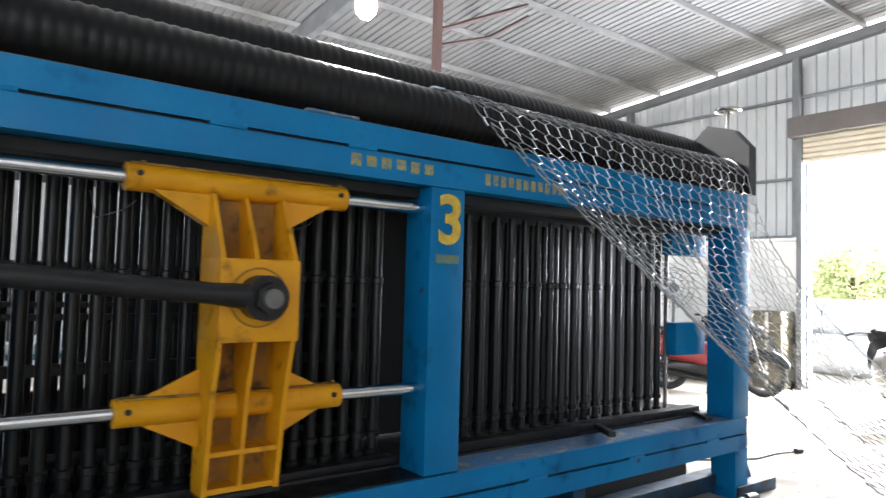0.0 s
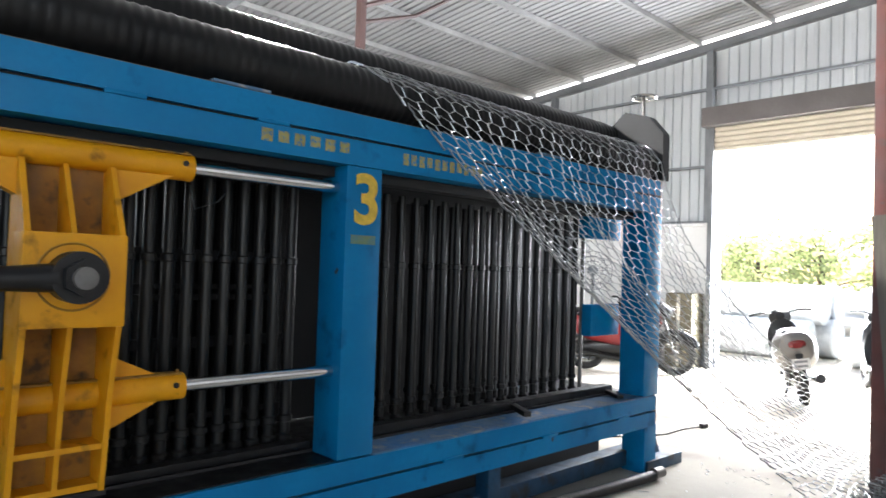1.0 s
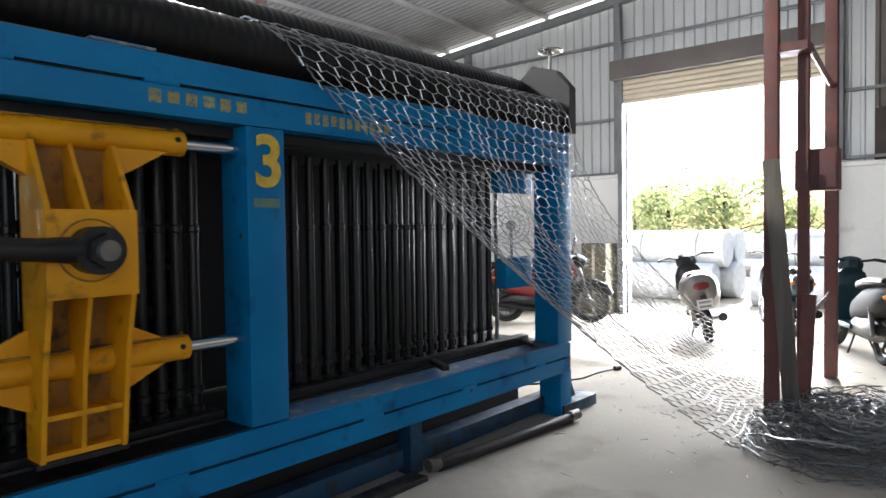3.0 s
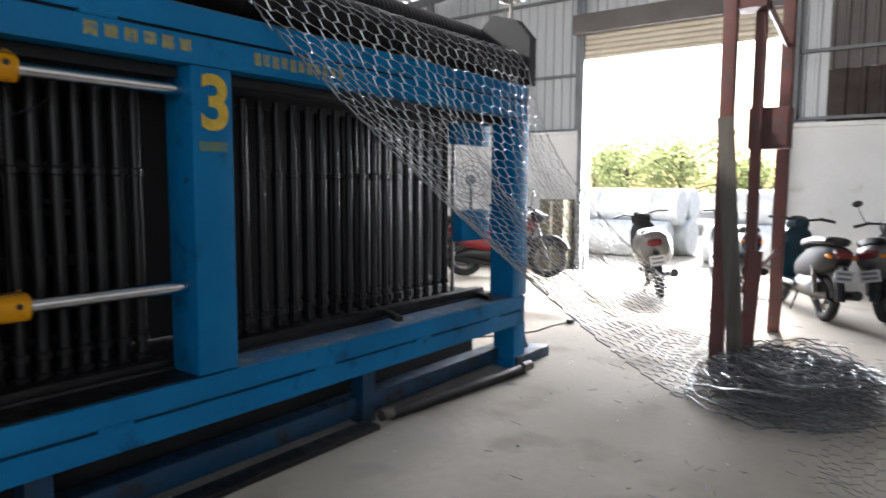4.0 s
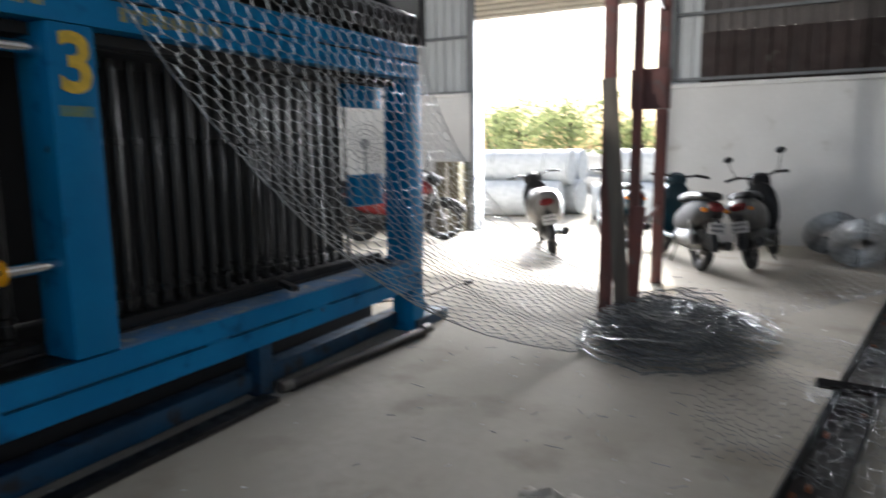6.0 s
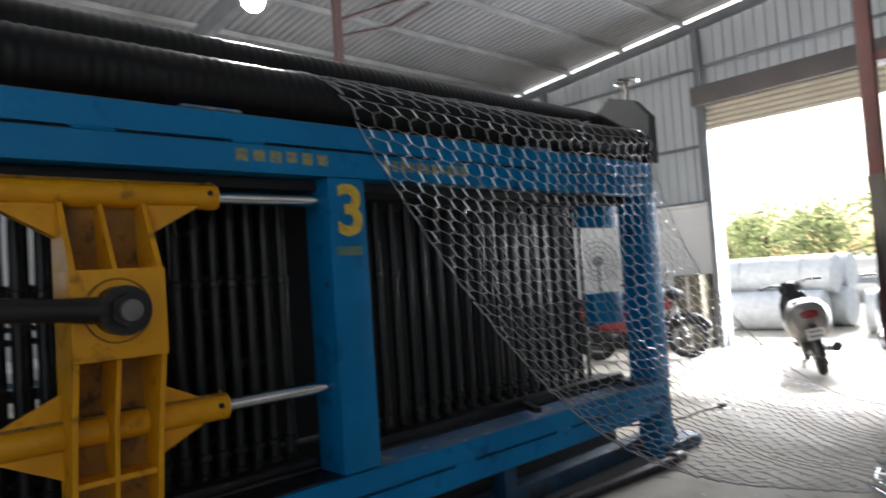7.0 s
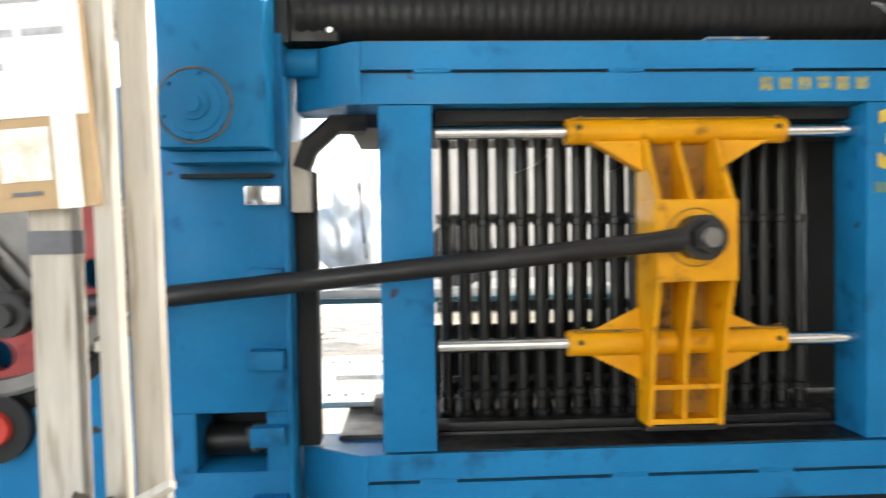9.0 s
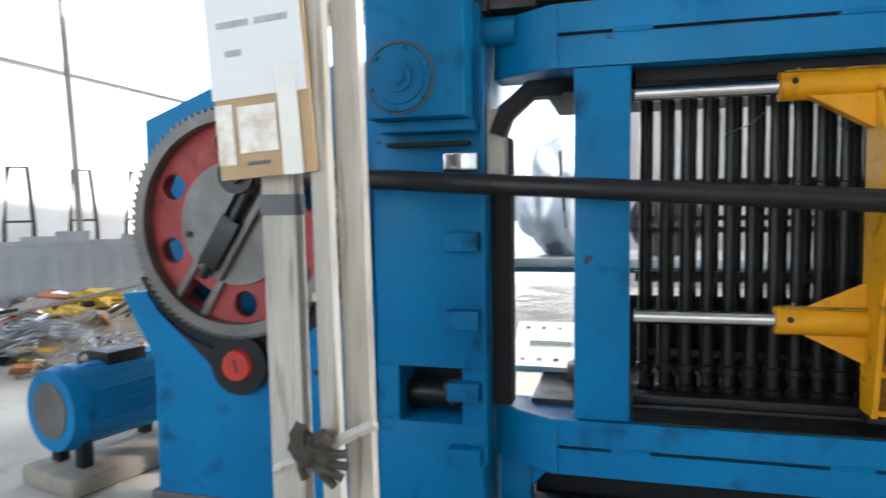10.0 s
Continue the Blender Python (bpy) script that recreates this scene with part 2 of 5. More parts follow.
def prism(bm, pts, y0, y1, swap="xz"):
    """A polygon given in x, z (or y, z with swap 'yz'; x, y with 'xy') drawn out between two planes."""
    def at(p, d):
        return {"xz": (p[0], d, p[1]), "yz": (d, p[0], p[1]), "xy": (p[0], p[1], d)}[swap]
    a = [bm.verts.new(at(p, y0)) for p in pts]
    b = [bm.verts.new(at(p, y1)) for p in pts]
    f = [bm.faces.new(a), bm.faces.new(list(reversed(b)))]
    for i in range(len(pts)):
        j = (i + 1) % len(pts)
        f.append(bm.faces.new((a[j], a[i], b[i], b[j])))
    bmesh.ops.recalc_face_normals(bm, faces=f)
    return bm


def sweep(bm, pts, r, n=6, closed=False):
    pts = [Vector(p) for p in pts]
    rings, up = [], Vector((0.03, 0.02, 1))
    k = len(pts)
    for i, p in enumerate(pts):
        a = pts[(i - 1) % k] if (closed or i > 0) else p
        b = pts[(i + 1) % k] if (closed or i < k - 1) else p
        d = (b - a).normalized()
        s = d.cross(up)
        if s.length < 0.05:
            s = d.cross(Vector((1, 0.1, 0)))
        s.normalize()
        t = s.cross(d)
        rings.append([bm.verts.new(p + r * (math.cos(q) * s + math.sin(q) * t)) for q in (2 * math.pi * j / n for j in range(n))])
    for i in range(k if closed else k - 1):
        u, w = rings[i], rings[(i + 1) % k]
        for j in range(n):
            bm.faces.new((u[j], u[(j + 1) % n], w[(j + 1) % n], w[j]))
    if not closed:
        bm.faces.new(list(reversed(rings[0])))
        bm.faces.new(rings[-1])
    return bm


def lathe(bm, prof, m, n=32):
    """Turn a profile of (height, radius) about the z axis of m."""
    rings = []
    for h, r in prof:
        rings.append([bm.verts.new(m @ Vector((r * math.cos(q), r * math.sin(q), h))) for q in (2 * math.pi * j / n for j in range(n))])
    for u, w in zip(rings, rings[1:]):
        for j in range(n):
            bm.faces.new((u[j], u[(j + 1) % n], w[(j + 1) % n], w[j]))
    bm.faces.new(list(reversed(rings[0])))
    bm.faces.new(rings[-1])
    return bm


def ring(bm, c, axis, big, small, n=28, k=8):
    q = Vector(axis).to_track_quat("Z", "Y")
    return sweep(bm, [Vector(c) + q @ Vector((big * math.cos(a), big * math.sin(a), 0)) for a in (2 * math.pi * i / n for i in range(n))], small, k, True)


def blob(bm, c, r, sub=2, rough=0.0, seed=0):
    v = bmesh.ops.create_icosphere(bm, subdivisions=sub, radius=1.0)["verts"]
    for p in v:
        w = 1 + rough * noise.noise(p.co * 2.3 + Vector((seed, seed * 0.7, 0)))
        p.co = Vector((p.co.x * r[0] * w + c[0], p.co.y * r[1] * w + c[1], p.co.z * r[2] * w + c[2]))
    return bm


def part(name, bm, material, parent=None, label="", sharp=35):
    me = bpy.data.meshes.new(name)
    bm.to_mesh(me)
    bm.free()
    me.materials.append(material)
    me.polygons.foreach_set("use_smooth", [True] * len(me.polygons))
    me.set_sharp_from_angle(angle=radians(sharp))
    ob = new(name, me)
    if parent:
        ob.parent = parent
    if label:
        ob["label"] = label
    return ob


def B():
    return bmesh.new()


def thing(name, label, category, group="", m=None, kind=""):
    ob = new(name)
    ob.empty_display_size = 0.1
    if m:
        ob.matrix_basis = m
    return tagged(ob, label, category, group, kind)


def structure(name, bm, material, label):
    return tagged(part(name, bm, material), label, "", "", "structure")


def placed(ob, m):
    ob.matrix_basis = m
    return ob


def bars(parent, x0, x1, z, h, y, material, count, name="lettering_bar"):
    """Plain bars in place of lettering, on a face that looks towards -y."""
    w = (x1 - x0) / count
    for i in range(count):
        a, k = x0 + i * w, (0.40, 0.34, 0.38, 0.30)[i % 4]
        part(name, box(B(), a, a + w * 0.66, y - 0.0015, y + 0.004, z - h * k, z + h * 0.34), material, parent)


# ---- the shed ----
def roof_z(y):
    return 5.27 + 0.083 * (2.66 - y)


def corrugated(bm, along, a0, a1, at, b0, b1, depth, pitch, flat=False):
    """A ribbed sheet. along 'x': ribs repeat in x and run in y under the roof; 'y': ribs repeat in y and stand upright at x = at."""
    steps, rows = [], []
    n = int((a1 - a0) / pitch)
    for i in range(n):
        s = a0 + i * pitch
        steps += [(s, 0), (s + pitch * 0.62, 0), (s + pitch * 0.70, 1), (s + pitch * 0.92, 1)]
    steps.append((a1, 0))
    for t in (0.0, 0.006):
        lo, hi = [], []
        for s, k in steps:
            if along == "x":
                lo.append(bm.verts.new((s, b0, roof_z(b0) + k * depth + t)))
                hi.append(bm.verts.new((s, b1, roof_z(b1) + k * depth + t)))
            else:
                z1 = b1(s) if callable(b1) else b1
                lo.append(bm.verts.new((at - k * depth - t, s, b0)))
                hi.append(bm.verts.new((at - k * depth - t, s, z1)))
        rows.append((lo, hi))
        for j in range(len(lo) - 1):
            bm.faces.new((lo[j], lo[j + 1], hi[j + 1], hi[j]))
    bmesh.ops.recalc_face_normals(bm, faces=bm.faces[:])
    return bm


structure("ground", box(B(), -300, 300, -300, 300, -0.4, -0.03), YARD, "pale dusty yard ground around the shed")
structure("floor", box(B(), -9, 10.7, -9, 14, -0.2, 0.0), CONCRETE, "worn dusty grey concrete factory floor")
structure("ceiling", corrugated(B(), "x", -5.2, 10.75, 0, 9.2, -9.2, 0.018, 0.125), ROOFING, "pale ribbed metal roof sheets")
purlins = structure("purlins", box(B(), -5.1, 10.7, 8.375, 8.425, roof_z(8.4) - 0.085, roof_z(8.4) - 0.012), PURLIN, "grey steel roof purlins")
for i in range(1, 16):
    y = 8.4 - 1.15 * i
    part("purlin", box(B(), -5.1, 10.7, y - 0.025, y + 0.025, roof_z(y) - 0.085, roof_z(y) - 0.012), PURLIN, purlins)
bm = B()
prism(bm, [(9.1, roof_z(9.1) - 0.33), (-9.1, roof_z(-9.1) - 0.33), (-9.1, roof_z(-9.1) - 0.205), (9.1, roof_z(9.1) - 0.205)], 10.36, 10.5, "yz")
prism(bm, [(9.1, roof_z(9.1) - 0.40), (-9.1, roof_z(-9.1) - 0.40), (-9.1, roof_z(-9.1) - 0.16), (9.1, roof_z(9.1) - 0.16)], 3.9, 4.0, "yz")
prism(bm, [(9.1, roof_z(9.1) - 0.40), (-9.1, roof_z(-9.1) - 0.40), (-9.1, roof_z(-9.1) - 0.16), (9.1, roof_z(9.1) - 0.16)], -2.6, -2.5, "yz")
structure("rafters", bm, STEEL_GREY, "dark grey sloping steel rafters")


def wall_top(s):
    return roof_z(s) - 0.31


# the end wall with the doorway
structure("wall_east_base", prism(prism(B(), [(2.28, 0), (9, 0), (9, 2.24), (2.28, 2.24)], 10.5, 10.7, "yz"), [(-9, 0), (-0.72, 0), (-0.72, 2.19), (-9, 2.19)], 10.5, 10.7, "yz"), PLASTER, "whitewashed block wall with a plain cap")
bm = B()
corrugated(bm, "y", 2.28, 9, 10.56, 2.24, wall_top, 0.03, 0.16)
corrugated(bm, "y", -0.72, 2.28, 10.56, 3.95, wall_top, 0.03, 0.16)
corrugated(bm, "y", -1.16, -0.72, 10.56, 2.20, wall_top, 0.03, 0.16)
structure("wall_east_sheet", bm, SHEET, "ribbed galvanised sheet wall above the blockwork")
# upper sheet gets a darker grey-brown in place of the shade on it
structure("wall_east_upper", corrugated(B(), "y", -9, -1.16, 10.56, 2.90, wall_top, 0.03, 0.16), BROWN_GREY_SHEET, "sheet high above the white wall, shade painted in as grey-brown")
structure("wall_east_brown", corrugated(B(), "y", -9, -1.16, 10.55, 2.20, 2.90, 0.035, 0.22), BROWN_SHEET, "dark brown rusted sheet band above the white wall")
bm = B()
for yy in (2.34, -0.78, 5.4, -4.4):
    box(bm, 10.38, 10.5, yy - 0.05, yy + 0.05, 2.26, wall_top(yy))
for zz in (2.27, 3.15):
    box(bm, 10.44, 10.5, 2.4, 9, zz - 0.02, zz + 0.02)
    box(bm, 10.44, 10.5, -9, -0.84, zz - 0.02, zz + 0.02)
box(bm, 10.44, 10.5, -9, 9, 4.36, 4.40)
box(bm, 10.42, 10.56, 2.18, 2.28, 0, 3.95)
box(bm, 10.42, 10.56, -0.72, -0.62, 0, 3.95)
structure("wall_frame_east", bm, STEEL_GREY, "grey steel wall posts, rails and door jambs")
bm = B()
box(bm, 10.49, 10.502, -4.0, -3.97, 0.1, 2.2)
box(bm, 10.44, 10.72, -9, -0.72, 2.155, 2.215, 0.01)
box(bm, 10.44, 10.72, 2.34, 9, 2.20, 2.26, 0.01)
structure("wall_cap", bm, PLASTER, "white plaster wall cap")
shutter = thing("roller_shutter", "cream roller shutter pulled up over the open doorway", "shutter")
part("shutter_box", box(B(), 10.16, 10.42, -0.70, 2.36, 3.72, 4.02, 0.02), BROWN_GREY_SHEET, shutter, "brown-grey steel shutter box")
for i in range(5):
    zz = 3.34 + i * 0.08
    bm = B()
    prism(bm, [(10.34, zz), (10.36, zz + 0.078), (10.33, zz + 0.078), (10.30, zz + 0.04), (10.31, zz)], -0.66, 2.2, "xz")
    part("slat", bm, SHUTTER, shutter)
box_l = B()
box(box_l, 10.28, 10.41, 2.2, 2.28, 0, 3.74)
part("guide_rail", box_l, STEEL_GREY, shutter)
part("guide_rail", box(B(), 10.28, 10.41, -0.72, -0.66, 0, 3.74), STEEL_GREY, shutter)

# the other walls
structure("wall_west", prism(B(), [(-9, 0), (14, 0), (14, 3.7), (-9, 3.7)], -9.0, -8.85, "yz"), GREY_PLASTER, "pale grey rendered boundary wall")
bm = B()
box(bm, -9.04, -8.78, -9, 14, 3.7, 3.86)
for yy in (-4, 0.5):
    box(bm, -8.85, -8.72, yy - 0.06, yy + 0.06, 0, 3.5)
structure("wall_frame_west", bm, STEEL_GREY, "grey steel posts and top rail of the end wall")
bm = B()
box(bm, -8.85, -4.5, 13.85, 14, 0, 3.5)
box(bm, -4.65, -4.5, 9, 13.85, 0, 3.5)
box(bm, 4.5, 10.5, 8.85, 9, 0, 4.6)
box(bm, -4.5, 0.3, 8.85, 9, 0, 2.0)
box(bm, -4.5, 4.5, 8.85, 9, 4.35, 4.6)
structure("wall_north", bm, PLASTER, "white long wall with a wide high opening")
# added panel, darker than the wall, so the tube gaps look less bright
structure("wall_north_sheet", box(B(), 0.3, 4.5, 8.86, 8.99, 0, 4.35), ROOFING, "added grey panel dimming what shows between the tubes")
bm = B()
box(bm, -9, -7.5, -9.15, -9, 0, 6)
box(bm, -1.3, 10.5, -9.15, -9, 0, 6)
box(bm, -7.5, -1.3, -9.15, -9, 4.4, 6)
box(bm, -7.5, -1.3, -9.15, -9, 0, 0.8)
structure("wall_south", bm, PLASTER, "plain wall with a wide open side")

# hanging steel bracket and lamp
br = thing("roof_bracket", "red primer steel hanger hung under the roof", "bracket")
part("drop_bar", box(B(), 4.10, 4.17, 2.96, 3.04, 3.3, 5.27), BROWN_STEEL, br)
part("arm", sweep(B(), [(4.13, 3.0, 4.42), (3.2, 3.0, 4.52), (2.4, 3.0, 4.62)], 0.025, 4), BROWN_STEEL, br)
part("arm", sweep(B(), [(4.13, 3.0, 4.0), (5.4, 3.0, 4.62)], 0.026, 4), BROWN_STEEL, br)
part("arm", sweep(B(), [(4.13, 3.0, 3.84), (5.0, 3.2, 4.2), (5.6, 3.2, 4.6)], 0.022, 4), BROWN_STEEL, br)
lampt = thing("pendant_bulb", "bare white bulb glowing under the roof", "lamp")
part("bulb", blob(B(), (2.435, 1.5, 3.30), (0.075, 0.075, 0.09), 2), BULB, lampt, "glowing white glass bulb")
part("socket", cyl(B(), (2.435, 1.5, 3.37), (2.435, 1.5, 3.47), 0.025), PLASTIC, lampt)
part("flex", sweep(B(), [(2.435, 1.5, 3.45), (2.435, 1.5, 5.36)], 0.005, 5), PLASTIC, lampt)

# ---- the weaving machine ----
mach = thing("weaving_machine", "long blue steel wire netting machine with black rollers and upright tubes", "machine")


def channel_beam(name, z0, z1, zg, label):
    """Two flat channels, one above the other, with a dark joint between them."""
    plan = [(-0.235, 0.16), (0.0, 0.0), (4.685, 0.0), (4.685, 0.2), (-0.235, 0.3)]
    inner = [(-0.20, 0.18), (0.03, 0.022), (4.66, 0.022), (4.66, 0.18), (-0.20, 0.28)]
    beam = part(name, prism(B(), plan, zg + 0.007, z1, "xy"), BLUE, mach, label)
    part("lower_channel", prism(B(), plan, z0, zg - 0.007, "xy"), BLUE, beam)
    part("joint", prism(B(), inner, zg - 0.006, zg + 0.006, "xy"), SHADOWY, beam)
    part("end_block", prism(B(), [(-0.238, 0.156), (-0.001, -0.0035), (0.025, -0.0035), (0.025, 0.12), (-0.238, 0.25)], z0 + 0.004, z1 - 0.004, "xy"), BLUE, beam)
    for x in (0.22, 0.95, 1.52, 2.6, 3.4, 4.2):
        part("weld_tab", box(B(), x, x + 0.14, -0.004, 0.02, zg - 0.006, zg + 0.012, 0.002), BLUE, beam)
    return beam


upper = channel_beam("upper_beam", 1.855, 2.085, 1.975, "long blue upper beam with yellow stencilling")
lower = channel_beam("lower_beam", 0.335, 0.545, 0.44, "long blue lower beam with a dusty top")
part("dusty_top", box(B(), 2.152, 4.68, 0.004, 0.2, 0.546, 0.552), BLUE_DUSTY, lower, "dusty top face")
part("oily_top", box(B(), 0.302, 1.953, 0.02, 0.2, 0.546, 0.552), BLACK, lower, "black oily top face")
part("dusty_top", box(B(), 0.03, 4.68, 0.003, 0.2, 2.0855, 2.0885), WOOD_OLD, upper, "brown dust and rust along the top edge")
# pale plates put the daylight on the beam ends into colour
part("end_cap", box(B(), 4.687, 4.70, 0.0, 0.2, 1.87, 2.08), WOOD_WHITE, upper, "pale plate painting the daylit beam end")
part("end_cap", box(B(), 4.687, 4.70, 0.0, 0.2, 0.35, 0.54), WOOD_WHITE, lower, "pale plate painting the daylit beam end")
for x in (1.33, 3.3):
    part("top_tab", box(B(), x, x + 0.24, 0.0, 0.1, 2.0895, 2.102, 0.003), BLUE_DUSTY, upper)
for x0, x1 in ((0.085, 0.285), (1.955, 2.15), (4.52, 4.72)):
    part("post", box(B(), x0, x1, 0.002, 0.2, 0.553, 1.852, 0.006), BLUE, mach, "blue square steel post")
cu = bpy.data.curves.new("number", "FONT")
cu.body, cu.size, cu.extrude, cu.align_x, cu.offset = "3", 0.312, 0.0015, "CENTER", 0.008
tmp = new("number_curve", cu)
me = bpy.data.meshes.new_from_object(tmp.evaluated_get(bpy.context.evaluated_depsgraph_get()))
bpy.data.objects.remove(tmp)
me.materials.clear()
me.materials.append(YELLOW_PAINT)
num = new("number", me)
num.parent = mach
num.matrix_basis = pose(2.064, -0.001, 1.602, 90, 0, 0)
num["label"] = "yellow painted number on the post"
part("paint_smear", box(B(), 1.985, 2.12, -0.001, 0.003, 1.505, 1.545), PAINT_SMEAR, mach, "smeared yellow paint")
bars(mach, 1.535, 1.985, 1.925, 0.07, 0.0, YELLOW_FADED, 6)
bars(mach, 2.27, 2.83, 1.922, 0.075, 0.0, YELLOW_FADED, 11)

# bed, inner frame and legs
part("bed_plate", box(B(), -0.1, 4.6, 0.2, 0.95, 0.52, 0.565, 0.004), BLACK, mach, "oily black bed plate")
part("bed_rail", box(B(), 0.3, 1.95, 0.21, 0.29, 0.566, 0.60, 0.004), BLACK, mach)
part("bed_rail", box(B(), 2.16, 4.45, 0.21, 0.29, 0.566, 0.615, 0.004), BLACK, mach)
part("loose_bar", box(B(), -0.18, 0.18, -0.022, 0.022, 0, 0.03, 0.004, Matrix.Translation((3.35, 0.17, 0.575)) @ Matrix.Rotation(radians(62), 4, "Z")), BLACK, mach)
part("loose_bar", box(B(), -0.12, 0.12, -0.022, 0.022, 0, 0.025, 0.004, Matrix.Translation((4.35, 0.14, 0.56)) @ Matrix.Rotation(radians(58), 4, "Z")), BLACK, mach)
# black box and lip fill the dark under the upper beam
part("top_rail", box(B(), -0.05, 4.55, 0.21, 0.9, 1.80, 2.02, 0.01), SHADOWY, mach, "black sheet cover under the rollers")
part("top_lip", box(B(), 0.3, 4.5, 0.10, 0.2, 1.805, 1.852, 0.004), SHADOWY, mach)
# added black plates stand in for the dark behind the tubes
part("back_plate", box(B(), 2.0, 4.66, 0.74, 0.77, 0.57, 1.80), SHADOWY, mach, "added black plate keeping the gaps between the tubes dark")
part("back_plate", box(B(), 1.33, 1.998, 0.74, 0.77, 0.57, 1.80), SHADOWY, mach, "added black plate keeping the gaps between the tubes dark")
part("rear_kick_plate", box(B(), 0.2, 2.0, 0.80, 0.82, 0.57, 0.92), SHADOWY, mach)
part("end_panel", box(B(), 4.18, 4.53, 0.22, 0.30, 0.97, 1.19, 0.008), BLUE, mach, "blue cross panel")
part("end_panel", box(B(), 4.12, 4.53, 0.22, 0.30, 1.65, 1.80, 0.008), BLUE, mach, "blue cross panel")
part("end_rod", cyl(B(), (4.22, 0.33, 0.57), (4.22, 0.33, 1.80), 0.014), GREY_IRON, mach)
part("rear_post", box(B(), 4.3, 4.5, 1.1, 1.3, 0.0, 2.0, 0.006), BLUE, mach)
part("rear_post", box(B(), 0.1, 0.3, 1.1, 1.3, 0.0, 2.0, 0.006), BLUE, mach)
# floor rails, legs and foot wear the blue with painted-in shade
part("base_rail", box(B(), -0.2, 4.95, 0.16, 0.28, 0.03, 0.14, 0.005), BLUE_SHADED_OILY, mach, "blue floor rail")
part("base_rail", box(B(), -0.2, 4.95, 0.9, 1.05, 0.0, 0.14, 0.005), BLUE_SHADED_OILY, mach)
# added black sheet hides the lit floor and keeps the underside dark
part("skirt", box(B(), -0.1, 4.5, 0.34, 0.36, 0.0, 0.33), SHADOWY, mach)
part("end_leg", box(B(), -0.225, -0.10, 0.17, 0.29, 0.0, 0.335, 0.004), BLUE, mach)
part("gusset", prism(B(), [(-0.099, 0.20), (0.02, 0.334), (-0.099, 0.334)], 0.18, 0.20), BLUE, mach)
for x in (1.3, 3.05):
    part("leg", box(B(), x, x + 0.1, 0.1, 0.2, 0.0, 0.335, 0.004), BLUE_SHADED_OILY, mach)
part("end_leg", box(B(), 4.58, 4.74, 0.02, 0.2, 0.0, 0.335, 0.004), BLUE, mach)
part("foot", box(B(), 4.60, 5.10, 0.0, 0.26, 0.0, 0.085, 0.006), BLUE_SHADED_OILY, mach, "blue foot plate block")
part("gusset", prism(B(), [(4.74, 0.086), (4.94, 0.086), (4.80, 0.36), (4.74, 0.36)], 0.10, 0.12), BLUE_SHADED_OILY, mach)
part("hook", ring(B(), (4.755, 0.05, 1.82), (0, 1, 0), 0.045, 0.009, 16, 6), BLACK, mach)

# upright twisting tubes
bm = B()
lathe(bm, [(0.568, 0.030), (0.61, 0.030), (0.62, 0.021), (0.67, 0.021), (0.675, 0.029), (0.70, 0.029), (0.705, 0.022), (1.40, 0.022), (1.405, 0.026), (1.43, 0.026), (1.435, 0.0205), (1.79, 0.0205)], Matrix.Identity(4), 12)
first = part("twisting_tube", bm, DARK, mach, "greasy dark steel tube")
first.location = (0.345, 0.35, 0)
spots = [(0.345 + i * 0.0815, 0.35) for i in range(1, 20)] + [(2.245 + i * 0.106, 0.35) for i in range(19)]
spots += [(1.31 + i * 0.0815, 0.52) for i in range(8)] + [(1.27 + i * 0.0815, 0.66) for i in range(8)] + [(2.30 + i * 0.106, 0.56) for i in range(19)]
for x, yy in spots:
    o = new("twisting_tube", first.data)
    o.parent, o.location = mach, (x, yy, 0)
    if x < 1.96:
        o.scale = (1.2, 1.2, 1)
    o["label"] = "greasy dark steel tube"
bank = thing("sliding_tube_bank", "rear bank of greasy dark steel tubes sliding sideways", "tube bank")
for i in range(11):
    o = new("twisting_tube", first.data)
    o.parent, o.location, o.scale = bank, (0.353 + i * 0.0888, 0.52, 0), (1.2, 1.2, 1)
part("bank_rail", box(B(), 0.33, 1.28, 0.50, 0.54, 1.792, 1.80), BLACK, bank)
for z0, z1 in ((1.415, 1.455), (1.285, 1.305), (1.235, 1.26), (1.03, 1.075), (0.72, 0.745)):
    part("cross_bar", box(B(), 0.31, 1.95, 0.41, 0.43, z0, z1), BLACK, mach)
for k, x in enumerate((0.62, 1.02, 1.38)):
    part("hanging_wire", sweep(B(), [(x, 0.30, 1.72), (x + 0.02, 0.29, 1.62), (x + 0.12, 0.30, 1.66), (x + 0.16, 0.31, 1.70)], 0.003, 5), WIRE_DULL, mach)

# rollers
def roller(name, y, z, r, x0, x1, label):
    m = Matrix.Translation((x0, y, z)) @ Matrix.Rotation(radians(90), 4, "Y")
    prof, n = [(0, 0.05), (0.001, r)], int((x1 - x0) / 0.045)
    for i in range(n):
        s = 0.01 + i * 0.045
        w = 0.0032 * (0.3 + 1.2 * random.random())
        prof += [(s, r), (s + 0.012, r + w), (s + 0.026, r + w * 0.5), (s + 0.036, r - 0.0012)]
    prof += [(x1 - x0 - 0.001, r), (x1 - x0, 0.05)]
    return part(name, lathe(B(), prof, m, 40), ROLLER, mach, label, 60)


roller("front_roller", 0.14, 2.22, 0.12, -0.22, 4.70, "glossy black ribbed roller")
roller("rear_roller", 0.50, 2.445, 0.125, -0.22, 4.70, "glossy black ribbed roller")
part("roller_bracket", prism(B(), [(0.0, 2.10), (0.46, 2.10), (0.46, 2.52), (0.32, 2.64), (0.12, 2.58), (0.0, 2.44)], 4.705, 4.80, "yz"), SHADOWY, mach, "chamfered black end bracket")
